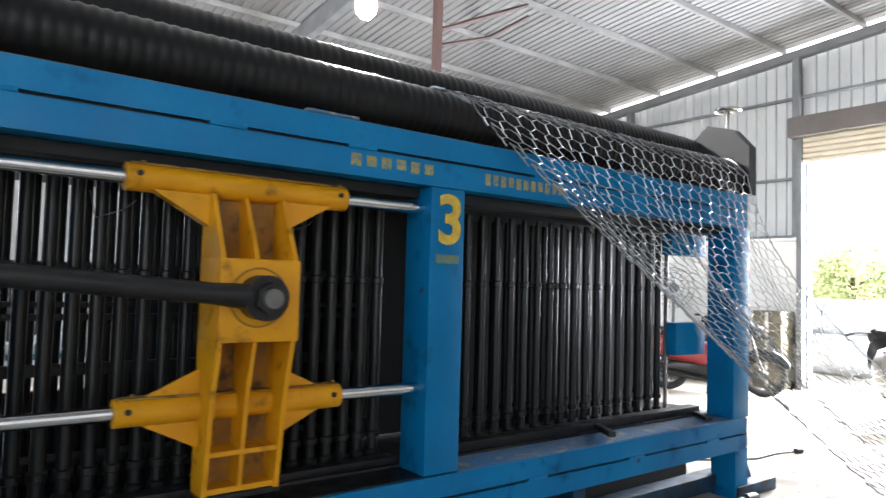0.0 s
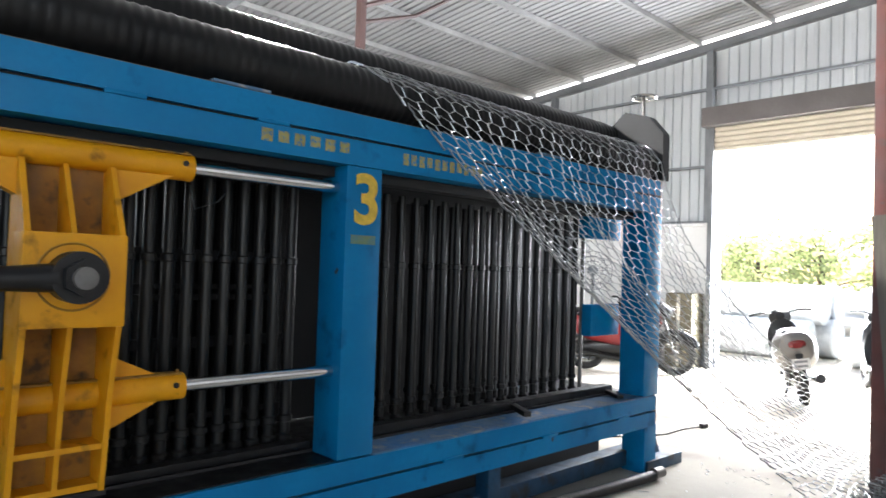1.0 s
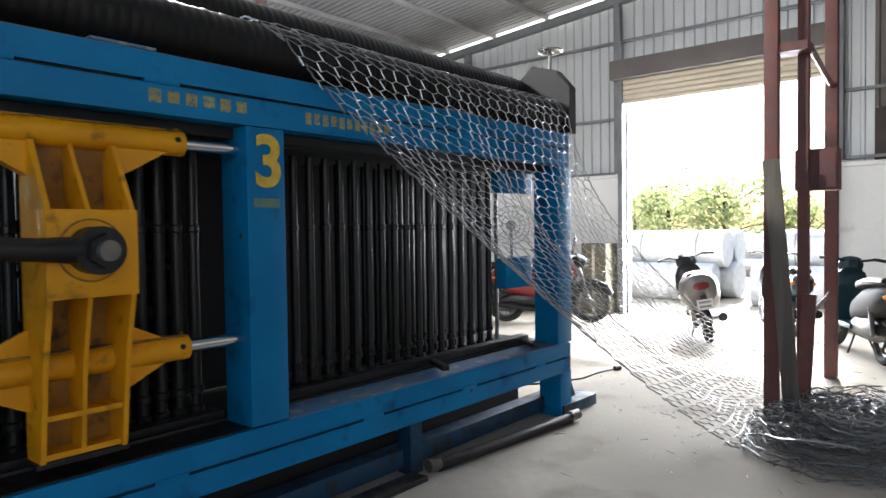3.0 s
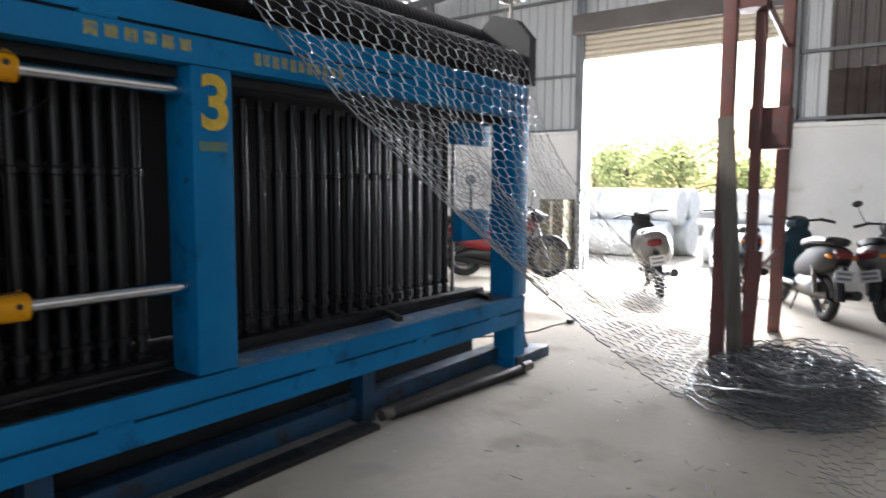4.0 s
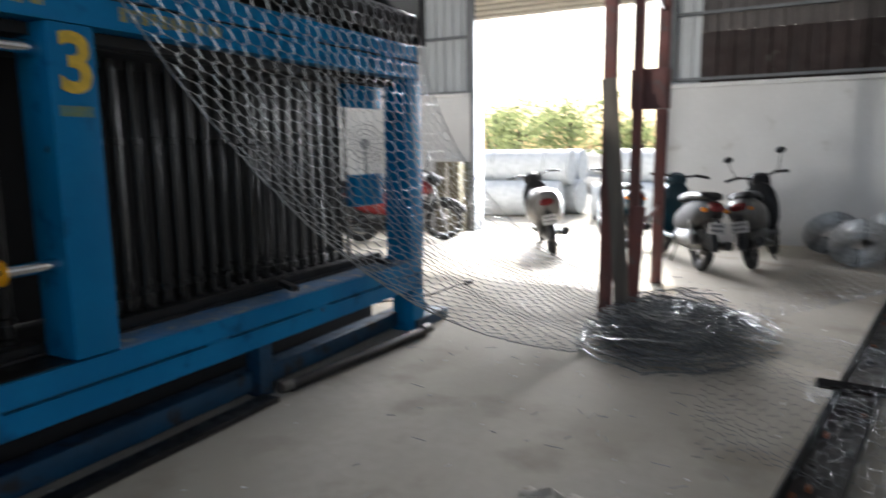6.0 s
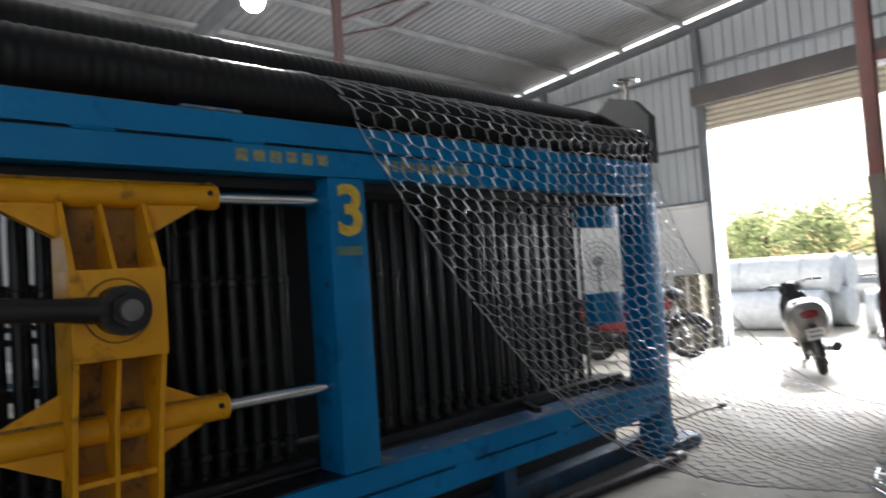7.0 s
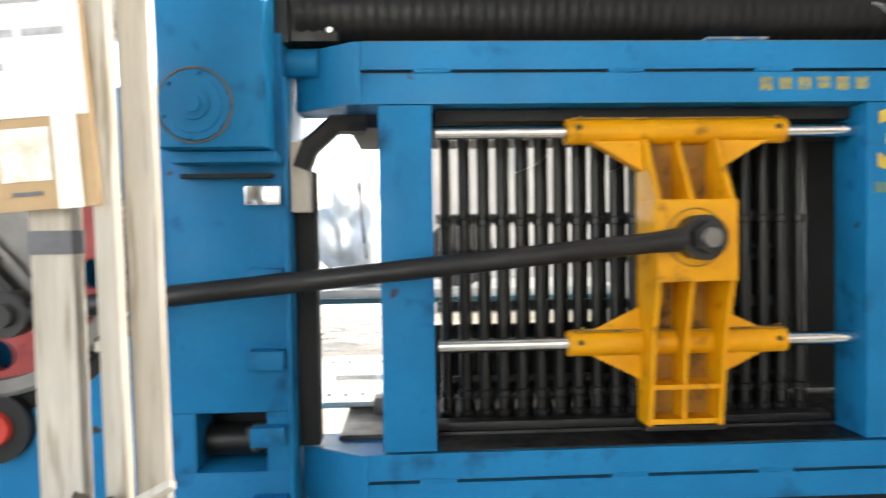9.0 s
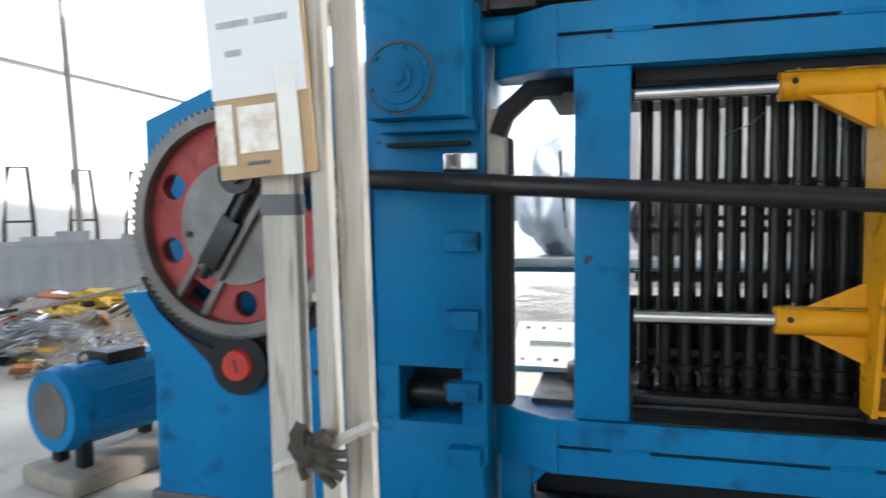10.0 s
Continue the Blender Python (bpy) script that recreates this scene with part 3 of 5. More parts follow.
part("roller_bracket", prism(B(), [(0.02, 2.09), (0.62, 2.09), (0.62, 2.56), (0.40, 2.64), (0.12, 2.52), (0.02, 2.42)], -0.33, -0.24, "yz"), BLACK, mach, "black end bracket")
hw = part("hand_wheel", ring(B(), (4.75, 0.19, 2.74), (0, 0, 1), 0.085, 0.012, 28, 8), CHROME, mach, "shiny steel adjusting wheel")
part("spindle", cyl(B(), (4.75, 0.19, 2.5), (4.75, 0.19, 2.755), 0.014), GREY_IRON, hw)
for a in (0, 60, 120):
    c, s = math.cos(radians(a)) * 0.085, math.sin(radians(a)) * 0.085
    part("spoke", cyl(B(), (4.75 - c, 0.19 - s, 2.74), (4.75 + c, 0.19 + s, 2.74), 0.007, n=8), CHROME, hw)
part("bearing_box", box(B(), -0.30, -0.06, 0.05, 0.45, 2.10, 2.30, 0.01), BLACK, mach, "black bearing box with pale bolts")
for yy, zz in ((0.08, 2.27), (0.08, 2.14)):
    part("bolt", cyl(B(), (-0.27, 0.05, zz), (-0.27, 0.035, zz), 0.012, n=6), CHROME, mach)
    part("bolt", cyl(B(), (-0.09, 0.05, zz), (-0.09, 0.035, zz), 0.012, n=6), CHROME, mach)

# guide shafts
for zz in (1.757, 0.936):
    part("guide_shaft", cyl(B(), (0.301, 0.08, zz), (1.954, 0.08, zz), 0.027, n=24), CHROME, mach, "polished steel guide shaft")
part("black_arm", sweep(B(), [(0.02, 0.12, 1.80), (-0.08, 0.06, 1.79), (-0.17, 0.02, 1.70), (-0.20, 0.02, 1.62)], 0.04, 8), BLACK, mach, "greasy black link arm")

# ---- the drive ----
drive = thing("drive_unit", "blue steel drive housing with a gearbox at the machine's end", "machine drive")
part("column", box(B(), -0.70, -0.262, 0.0, 0.55, 0.72, 2.12, 0.008), BLUE, drive, "tall blue steel column above a slot")
part("column_base", box(B(), -0.70, -0.262, 0.0, 0.55, 0.0, 0.50, 0.008), BLUE, drive)
part("slot_cheek", box(B(), -0.70, -0.605, 0.001, 0.55, 0.50, 0.72), BLUE, drive)
part("slot_cheek", box(B(), -0.345, -0.262, 0.001, 0.55, 0.50, 0.72), BLUE, drive)
# black back puts the slot's shade into its colour
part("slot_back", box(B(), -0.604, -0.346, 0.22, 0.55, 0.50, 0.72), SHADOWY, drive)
part("slot_shaft", cyl(B(), (-0.60, 0.15, 0.58), (-0.33, 0.15, 0.58), 0.06, n=20), DARK, drive)
part("slot_pipe", cyl(B(), (-0.42, 0.06, 0.60), (-0.35, 0.10, 0.62), 0.05, n=16), GREY_IRON, drive)
gb = part("gearbox", box(B(), -0.665, -0.29, -0.16, 0.28, 1.68, 2.26, 0.012), BLUE, drive, "blue gearbox with a round cover")
bm = B()
for r, d in ((0.125, 0.010), (0.10, 0.016), (0.055, 0.026), (0.03, 0.04)):
    cyl(bm, (-0.53, -0.16, 1.825), (-0.53, -0.16 - d, 1.825), r, r * 0.96, 36)
part("round_cover", bm, BLUE, gb)
ring_b = ring(B(), (-0.53, -0.165, 1.825), (0, 1, 0), 0.128, 0.004, 36, 6)
part("cover_rim", ring_b, WOOD_OLD, gb, "worn greasy rim")
for a in range(6):
    q = radians(a * 60 + 20)
    part("bolt", cyl(B(), (-0.53 + 0.112 * math.cos(q), -0.165, 1.825 + 0.112 * math.sin(q)), (-0.53 + 0.112 * math.cos(q), -0.182, 1.825 + 0.112 * math.sin(q)), 0.009, n=6), BLUE, gb)
part("shaft_stub", cyl(B(), (-0.29, 0.10, 2.03), (-0.14, 0.10, 2.03), 0.055, n=20), BLUE, gb)
part("gearbox_foot", box(B(), -0.64, -0.27, -0.10, 0.2, 1.635, 1.675, 0.004), BLUE, gb)
part("shelf_plate", box(B(), -0.62, -0.30, -0.06, 0.02, 1.585, 1.60), SHADOWY, drive)
for zz, mt, lb in ((1.52, CHROME, "bright steel stop block"), (1.22, BLUE, ""), (0.92, BLUE, ""), (0.64, BLUE, ""), (0.38, BLUE, "")):
    part("stop_block", box(B(), -0.395, -0.268, -0.055, 0.002, zz - 0.035, zz + 0.035, 0.005), mt, drive, lb)
part("edge_flange", box(B(), -0.260, -0.244, -0.03, 0.3, 0.35, 1.95, 0.003), BLUE, drive)
part("side_strip", box(B(), -0.242, -0.165, 0.10, 0.2, 0.56, 1.62), SHADOWY, drive, "black rubber side strip")
part("switch_box", box(B(), -0.24, -0.17, 0.0, 0.08, 1.46, 1.72, 0.006), WOOD_WHITE, drive, "small pale switch box")
GX, GZ, CR, PERIOD, TOP = -1.31, 1.297, 0.232, 3.41, 9.46
pts = [(-1.74, 0.0), (-1.74, 0.70), (-1.90, 0.985)]
for i in range(25):
    a = radians(213 + i * 5.0)
    pts.append((GX + 0.555 * math.cos(a), GZ + 0.555 * math.sin(a)))
pts += [(-0.702, 1.02), (-0.702, 0.0)]
part("front_plate", prism(B(), pts, -0.01, 0.24), BLUE, drive, "blue housing plate cut round the gear")
part("back_plate", prism(B(), [(-1.95, 0.5), (-0.70, 0.5), (-0.70, 2.0), (-1.55, 1.93), (-1.95, 1.78)], 0.25, 0.29), BLUE, drive, "blue plate behind the gear")
# black pieces draw the shaded gap between the gear, pinion and plate
arc = [(GX + r_ * math.cos(radians(a_)), GZ + r_ * math.sin(radians(a_))) for r_, angles in ((0.552, range(206, 336, 5)), (0.492, range(331, 201, -5))) for a_ in angles]
part("gear_trough", prism(B(), arc, 0.0, 0.235), SHADOWY, drive, "black band standing in for the dark gap under the gear")
part("trough_lip", prism(B(), [(GX + 0.551 * math.cos(radians(a_)), GZ + 0.551 * math.sin(radians(a_))) for a_ in range(222, 262, 5)] + [(-1.33, 0.70), (-1.40, 0.615), (-1.43, 0.655), (-1.475, 0.71), (-1.56, 0.785), (-1.65, 0.86)], -0.022, -0.0105), SHADOWY, drive, "black piece widening the dark gap round the pinion")
part("pinion_guard", cyl(B(), (-1.30, -0.011, 0.70), (-1.30, -0.052, 0.70), 0.128, n=32), SHADOWY, drive, "black round pinion guard")
part("base_skirt", box(B(), -1.78, -0.70, -0.02, 0.3, 0.0, 0.10, 0.01), GREY_IRON, drive)


def loop(c, r, n, a0=0.0):
    return [(c[0] + r * math.cos(a0 + 2 * math.pi * i / n), c[1] + r * math.sin(a0 + 2 * math.pi * i / n)) for i in range(n)]


def holed(bm, outer, holes, y0, y1):
    """A flat plate in x and z with holes through it."""
    edges = []
    for pts_ in (outer, *holes):
        vs = [bm.verts.new((p[0], y0, p[1])) for p in pts_]
        edges += [bm.edges.new((vs[i], vs[(i + 1) % len(vs)])) for i in range(len(vs))]
    f = [g for g in bmesh.ops.triangle_fill(bm, edges=edges, use_beauty=True)["geom"] if isinstance(g, bmesh.types.BMFace)]
    ex = bmesh.ops.extrude_face_region(bm, geom=f)
    bmesh.ops.translate(bm, vec=(0, y1 - y0, 0), verts=[v for v in ex["geom"] if isinstance(v, bmesh.types.BMVert)])
    bmesh.ops.recalc_face_normals(bm, faces=bm.faces[:])
    return bm


def polar(r, deg):
    return (r * math.cos(radians(deg)), r * math.sin(radians(deg)))


gear = thing("crank_gear", "large grey toothed gear with a red web and round holes", "gear")
outer = []
for i in range(90):
    a = 4.0 * i
    outer += [polar(0.470, a), polar(0.470, a + 1.6), polar(0.486, a + 2.3), polar(0.486, a + 3.3)]
part("toothed_rim", holed(B(), outer, [loop((0, 0), 0.425, 64)], -0.06, 0.10), GREY_IRON, gear, "grey cast iron rim with teeth")
sq = [(polar(0.37, 180)[0] + dx, dz) for dx, dz in ((-0.05, -0.055), (0.05, -0.055), (0.05, 0.055), (-0.05, 0.055))]
holes = [loop(polar(0.345, 180 + s), 0.056, 24) for s in (-84, -37, 37, 84)] + [loop(polar(0.345, s), 0.056, 24) for s in (-40, 40)] + [sq]
part("web", holed(B(), loop((0, 0), 0.4245, 64), holes, 0.0, 0.05), RED_PAINT, gear, "red painted web with round holes")
part("hub_plate", cyl(B(), (0, -0.02, 0), (0, -0.003, 0), 0.262, n=48), GREY_IRON, gear, "grey machined hub plate")
bm = B()
box(bm, -0.425, -0.25, -0.025, -0.004, -0.085, -0.058)
box(bm, -0.425, -0.25, -0.025, -0.004, 0.058, 0.085)
part("spoke_rib", bm, GREY_IRON, gear)
sl = part("slide_block", box(B(), -0.21, 0.02, -0.075, -0.021, -0.045, 0.045, 0.006), BLACK, gear, "greasy black slide block")
part("adjusting_screw", cyl(B(), (-0.27, -0.05, 0), (0.24, -0.05, 0), 0.02, n=12), DARK, sl)
part("slide_rail", box(B(), -0.24, 0.28, -0.05, -0.021, 0.048, 0.075, 0.003), GREY_IRON, gear)
part("slide_rail", box(B(), -0.24, 0.28, -0.05, -0.021, -0.075, -0.048, 0.003), GREY_IRON, gear)
part("crank_pin", cyl(B(), (CR, -0.02, 0), (CR, -0.24, 0), 0.04, n=20), BLACK, gear)
part("set_screw", cyl(B(), (-0.16, -0.02, 0.16), (-0.16, -0.03, 0.16), 0.014, n=10), BLACK, gear)
pinion = thing("pinion", "small black pinion with a bright red cap below the gear", "gear")
outer = []
for i in range(16):
    a = 360 / 16 * i
    outer += [polar(0.092, a), polar(0.092, a + 9), polar(0.112, a + 12), polar(0.112, a + 18)]
part("pinion_teeth", prism(B(), outer, -0.05, 0.10), BLACK, pinion)
part("cap", cyl(B(), (0, -0.05, 0), (0, -0.075, 0), 0.068, 0.062, 28), RED_BRIGHT, pinion, "bright red round cap")
part("cap_screw", box(B(), -0.03, 0.03, -0.082, -0.074, -0.006, 0.006), RED_PAINT, pinion)

# carriage: built about x of its pin
car = thing("carriage", "ochre yellow cast carriage sliding on two polished shafts", "machine carriage")
side = [(0.11, 1.72), (0.02, 1.72), (-0.115, 1.482), (-0.115, 1.185), (-0.055, 0.95), (-0.01, 0.625), (0.11, 0.625)]
for x0 in (-0.18, 0.092):
    part("side_plate", prism(B(), side, x0, x0 + 0.018, "yz"), YELLOW, car)
part("centre_rib", prism(B(), [(0.11, 1.72), (0.05, 1.72), (-0.095, 1.482), (-0.095, 1.185), (-0.035, 0.95), (0.0, 0.63), (0.11, 0.63)], -0.046, -0.030, "yz"), YELLOW, car)
part("back_web", box(B(), -0.162, 0.092, 0.09, 0.11, 0.63, 1.72), OCHRE_DARK, car, "darker brown-ochre back web")
blk = part("pin_block", box(B(), -0.185, 0.113, -0.13, 0.09, 1.185, 1.482, 0.006), YELLOW, car, "square ochre pin block")
part("washer_mark", ring(B(), (-0.045, -0.131, 1.345), (0, 1, 0), 0.105, 0.004, 32, 6), OCHRE_GUARD, blk)
part("cross_rib", box(B(), -0.162, 0.092, -0.02, 0.09, 0.768, 0.786), YELLOW, car)
part("sole_plate", box(B(), -0.19, 0.12, -0.005, 0.11, 0.606, 0.626, 0.003), BLACK, car, "narrow black sole plate")
for zz in (1.757, 0.936):
    sleeve = part("sleeve", cyl(B(), (-0.465, 0.08, zz), (0.395, 0.08, zz), 0.05, n=28), YELLOW, car, "ochre bearing sleeve")
    for x in (-0.425, 0.355):
        part("grease_nipple", cyl(B(), (x, 0.035, zz + 0.01), (x, 0.024, zz + 0.01), 0.011, n=8), BLACK, sleeve)
        part("grease_cup", cyl(B(), (x + 0.02, 0.08, zz + 0.045), (x + 0.02, 0.08, zz + 0.062), 0.008, n=8), OCHRE_GUARD, sleeve)
for s, x0 in ((-1, -0.18), (1, 0.11)):
    part("gusset", prism(B(), [(x0, 1.715), (x0 + s * 0.20, 1.715), (x0, 1.60)], 0.03, 0.09), YELLOW, car)
    part("gusset", prism(B(), [(x0, 0.97), (x0 + s * 0.22, 0.97), (x0, 1.075)], 0.07, 0.085), YELLOW, car)
    part("gusset", prism(B(), [(x0, 0.90), (x0 + s * 0.22, 0.90), (x0, 0.79)], 0.07, 0.085), YELLOW, car)
for zz in (1.757, 0.936):
    part("dust_ridge", box(B(), -0.45, 0.385, 0.05, 0.105, zz + 0.044, zz + 0.052, 0.003), OCHRE_GUARD, car, "brown grease and dust along the sleeve")
part("foot_rib", box(B(), -0.162, 0.092, 0.0, 0.09, 0.63, 0.65), YELLOW, car)

ROD = 2.392
rod = thing("connecting_rod", "long black steel connecting rod with a large end nut", "rod")
part("shaft", cyl(B(), (0.06, -0.175, 0), (ROD - 0.05, -0.175, 0), 0.037, n=24), BLACK, rod)
part("eye", cyl(B(), (ROD, -0.132, 0), (ROD, -0.215, 0), 0.080, n=32), BLACK, rod, "black round rod eye")
part("nut", cyl(B(), (ROD, -0.215, 0), (ROD, -0.25, 0), 0.056, n=6), BLACK, rod)
part("pin_end", cyl(B(), (ROD, -0.25, 0), (ROD, -0.275, 0), 0.034, n=20), GREY_IRON, rod, "worn steel pin end")
part("eye", cyl(B(), (0, -0.132, 0), (0, -0.215, 0), 0.078, n=32), BLACK, rod)
part("neck", cyl(B(), (ROD - 0.18, -0.175, 0), (ROD - 0.06, -0.175, 0), 0.037, 0.045, 20), BLACK, rod)

# motor
mot = thing("electric_motor", "blue electric motor lying beside the drive", "motor")
a, b = Vector((-2.40, 0.12, 0.39)), Vector((-2.24, 0.72, 0.39))
d = (b - a).normalized()
part("casing", cyl(cyl(B(), a, b, 0.203, n=36), b, b + d * 0.12, 0.15, 0.12, 24), BLUE, mot)
part("fan_cover", cyl(B(), a - d * 0.05, a + d * 0.02, 0.198, 0.214, 36), BLUE, mot)
part("grille", cyl(B(), a - d * 0.055, a - d * 0.04, 0.138, n=32), GREY_IRON, mot, "grey round fan grille")
side_v = d.cross(Vector((0, 0, 1))).normalized()
for i in range(14):
    q = radians(-60 + i * 22)
    o = side_v * math.cos(q) + Vector((0, 0, 1)) * math.sin(q)
    part("cooling_fin", sweep(B(), [a + d * 0.1 + o * 0.200, b - d * 0.06 + o * 0.200], 0.008, 4), BLUE, mot)
part("terminal_box", box(B(), -0.11, 0.11, -0.09, 0.09, 0.17, 0.245, 0.01, Matrix.Translation((a + b) / 2) @ Matrix.Rotation(math.atan2(d.y, d.x), 4, "Z")), BLACK, mot, "black terminal box")
part("lifting_eye", ring(B(), (a + b) / 2 + Vector((-0.04, -0.18, 0.225)), side_v, 0.03, 0.008, 14, 6), GREY_IRON, mot)
mm = Matrix.Translation((a + b) / 2) @ Matrix.Rotation(math.atan2(d.y, d.x), 4, "Z")
for x in (-0.26, 0.22):
    for s in (-0.10, 0.10):
        part("foot", box(B(), x - 0.03, x + 0.03, s - 0.03, s + 0.03, -0.288, -0.13, 0.004, mm), SHADOWY, mot)
part("plinth", box(B(), -0.40, 0.44, -0.22, 0.22, -0.39, -0.29, 0.03, mm), EARTH, mot, "low dirty concrete plinth")
guard = thing("pulley_guard", "ochre round belt guard behind the blue plate", "guard")
part("drum", cyl(B(), (-1.95, 0.40, 0.70), (-1.80, 0.50, 0.70), 0.20, n=32), OCHRE_GUARD, guard)
part("bracket", box(B(), -1.92, -1.80, 0.42, 0.5, 0.0, 0.62), BLUE, guard)

# ---- wire netting ----
def lerp(a, b, k):
    return a + (b - a) * k


def bez(p, v):
    a, b, c, d = p
    w = 1 - v
    return a * (w ** 3) + b * (3 * v * w * w) + c * (3 * v * v * w) + d * (v ** 3)


V = Vector
# edges of the hanging net, taut and slack: four handles each
LEFT = ([V((2.16, 0.0, 2.28)), V((2.38, -0.11, 1.84)), V((4.14, -1.03, 0.33)), V((4.55, -1.25, 0.03))],
        [V((2.01, 0.0, 2.28)), V((2.96, -0.47, 0.07)), V((3.26, -0.61, 0.32)), V((4.55, -1.25, 0.03))])
RIGHT = ([V((4.64, 0.0, 2.30)), V((4.62, -0.25, 1.25)), V((5.7, -0.55, 0.65)), V((7.0, -1.0, 0.06))],
         [V((4.64, 0.0, 2.30)), V((4.62, -0.25, 0.95)), V((5.4, -0.55, 0.15)), V((7.0, -1.0, 0.05))])


NU, ROWS_PER, PATCHES, STEP = 24, 1, 4, 0.14
LINES = {}


def net_line(u, slack):
    """One lengthwise line of the net from the floor end, up to the roller and over it: points and lengths."""
    key = (round(u * NU * 2), slack)
    if key not in LINES:
        le, ri = ([lerp(p, q, slack) for p, q in zip(*side)] for side in (LEFT, RIGHT))
        pts_ = []
        for n_ in range(61):
            v = 1 - n_ / 60
            p = lerp(bez(le, v), bez(ri, v), u)
            ripple = 0.02 * math.sin(u * 17 + v * 6) * min(1, v * 4) + 0.06 * math.exp(-((u - 0.45) / 0.05) ** 2) * v * (1 - v)
            p += V((0, -ripple, ripple * 0.5 - 0.10 * math.sin(math.pi * u) * math.sin(math.pi * v)))
            p.z = max(p.z, 0.03)
            pts_.append(p)
        x = pts_[-1].x
        for n_ in range(1, 13):
            a = radians(30 + n_ * 10.5)
            pts_.append(V((x - 0.025 * n_ * (1 - u), 0.14 - 0.126 * math.cos(a), 2.22 + 0.126 * math.sin(a))))
        pts_.append(V((pts_[-1].x, 0.62, 2.28)))
        pts_.append(V((pts_[-1].x, 1.6, 2.10)))
        run, total = [0.0], 0.0
        for p, q in zip(pts_, pts_[1:]):
            total += (q - p).length
            run.append(total)
        LINES[key] = (pts_, run)
    return LINES[key]


def net_point(u, s, slack):
    pts_, run = net_line(u, slack)
    s = min(max(s, 0.0), run[-1] - 1e-4)
    n_ = int(np.searchsorted(run, s, side="right")) - 1
    return lerp(pts_[n_], pts_[n_ + 1], (s - run[n_]) / (run[n_ + 1] - run[n_]))


def net_frame(k, c, slack):
    """The pose of patch c of strip k."""
    s, d = (k + 0.5) * STEP * ROWS_PER, STEP * ROWS_PER * 0.5
    u0, u1 = c / PATCHES, (c + 1) / PATCHES
    um = (u0 + u1) / 2
    corners = [net_point(u, s + e, slack) for u in (u0, u1) for e in (-d, d)]
    o = sum(corners, V((0, 0, 0))) / 4
    ex = (corners[2] + corners[3] - corners[0] - corners[1]).normalized()
    ez = ex.cross(corners[1] + corners[3] - corners[0] - corners[2]).normalized()
    m = Matrix((ex, ez.cross(ex), ez)).transposed().to_4x4()
    m.translation = o
    return m


def hex_wires(bm, nu, v0, v1, rows, fn, r=0.0019, jitter=0.0, edges=(True, True), u0=0.0, u1=1.0):
    """Hexagonal wire netting on the surface fn(u, v), rows of cells between v0 and v1."""
    h = (v1 - v0) / rows

    def at(i, v):
        p = fn(lerp(u0, u1, i / nu), v)
        return p + V([random.uniform(-jitter, jitter) for _ in range(3)]) if jitter else p
    for j in range(rows):
        va, vb, vc = v0 + j * h, v0 + (j + 0.36) * h, v0 + (j + 0.5) * h
        vd, ve = v0 + (j + 0.86) * h, v0 + (j + 1) * h
        for i in range(nu + 1):
            if i < nu or edges[1]:
                sweep(bm, [at(i, va), at(i, vb)], r * 1.5, 4)
            if i < nu:
                m1, m2 = at(i + 0.5, vc), at(i + 0.5, vd)
                sweep(bm, [at(i, vb), m1], r, 4)
                sweep(bm, [at(i + 1, vb), m1], r, 4)
                sweep(bm, [m1, m2], r * 1.5, 4)
                sweep(bm, [m2, at(i, ve)], r, 4)
                sweep(bm, [m2, at(i + 1, ve)], r, 4)
    for on, s in zip(edges, (0, nu)):
        if on:
            sweep(bm, [at(s, v0 + (v1 - v0) * q / 6) for q in range(7)], r * 1.8, 5)
    return bm


BUILT_SLACK = 0.6
LENGTH = max(net_line(u, 1.15)[1][72] for u in (0.0, 0.25, 0.5, 0.75, 1.0))
net = thing("hanging_netting", "shiny hexagonal wire netting drawn from the roller to the floor", "wire netting")
strips = []
for k in range(int(LENGTH / (STEP * ROWS_PER)) + 1):
    for c in range(PATCHES):
        inv = net_frame(k, c, BUILT_SLACK).inverted()
        bm = hex_wires(B(), NU // PATCHES, k * STEP * ROWS_PER, (k + 1) * STEP * ROWS_PER, ROWS_PER, lambda u, s: inv @ net_point(u, s, BUILT_SLACK), 0.0024, 0.004, (c == 0, c == PATCHES - 1), c / PATCHES, (c + 1) / PATCHES)
        strips.append((k, c, part("netting_patch", bm, WIRE, net)))


def sheet(name, label, corners, nu, nv, fn, material, r=0.0011, jitter=0.006):
    a, b, c, d = [V(p) for p in corners]

    def f(u, v):
        p = lerp(lerp(a, b, u), lerp(d, c, u), v)
        return p + V((0, 0, fn(u, v, p)))
    t = thing(name, label, "wire netting", kind="")
    part("mesh_web", hex_wires(B(), nu, 0, 1, nv, f, r, jitter, (False, False)), material, t)
    return t


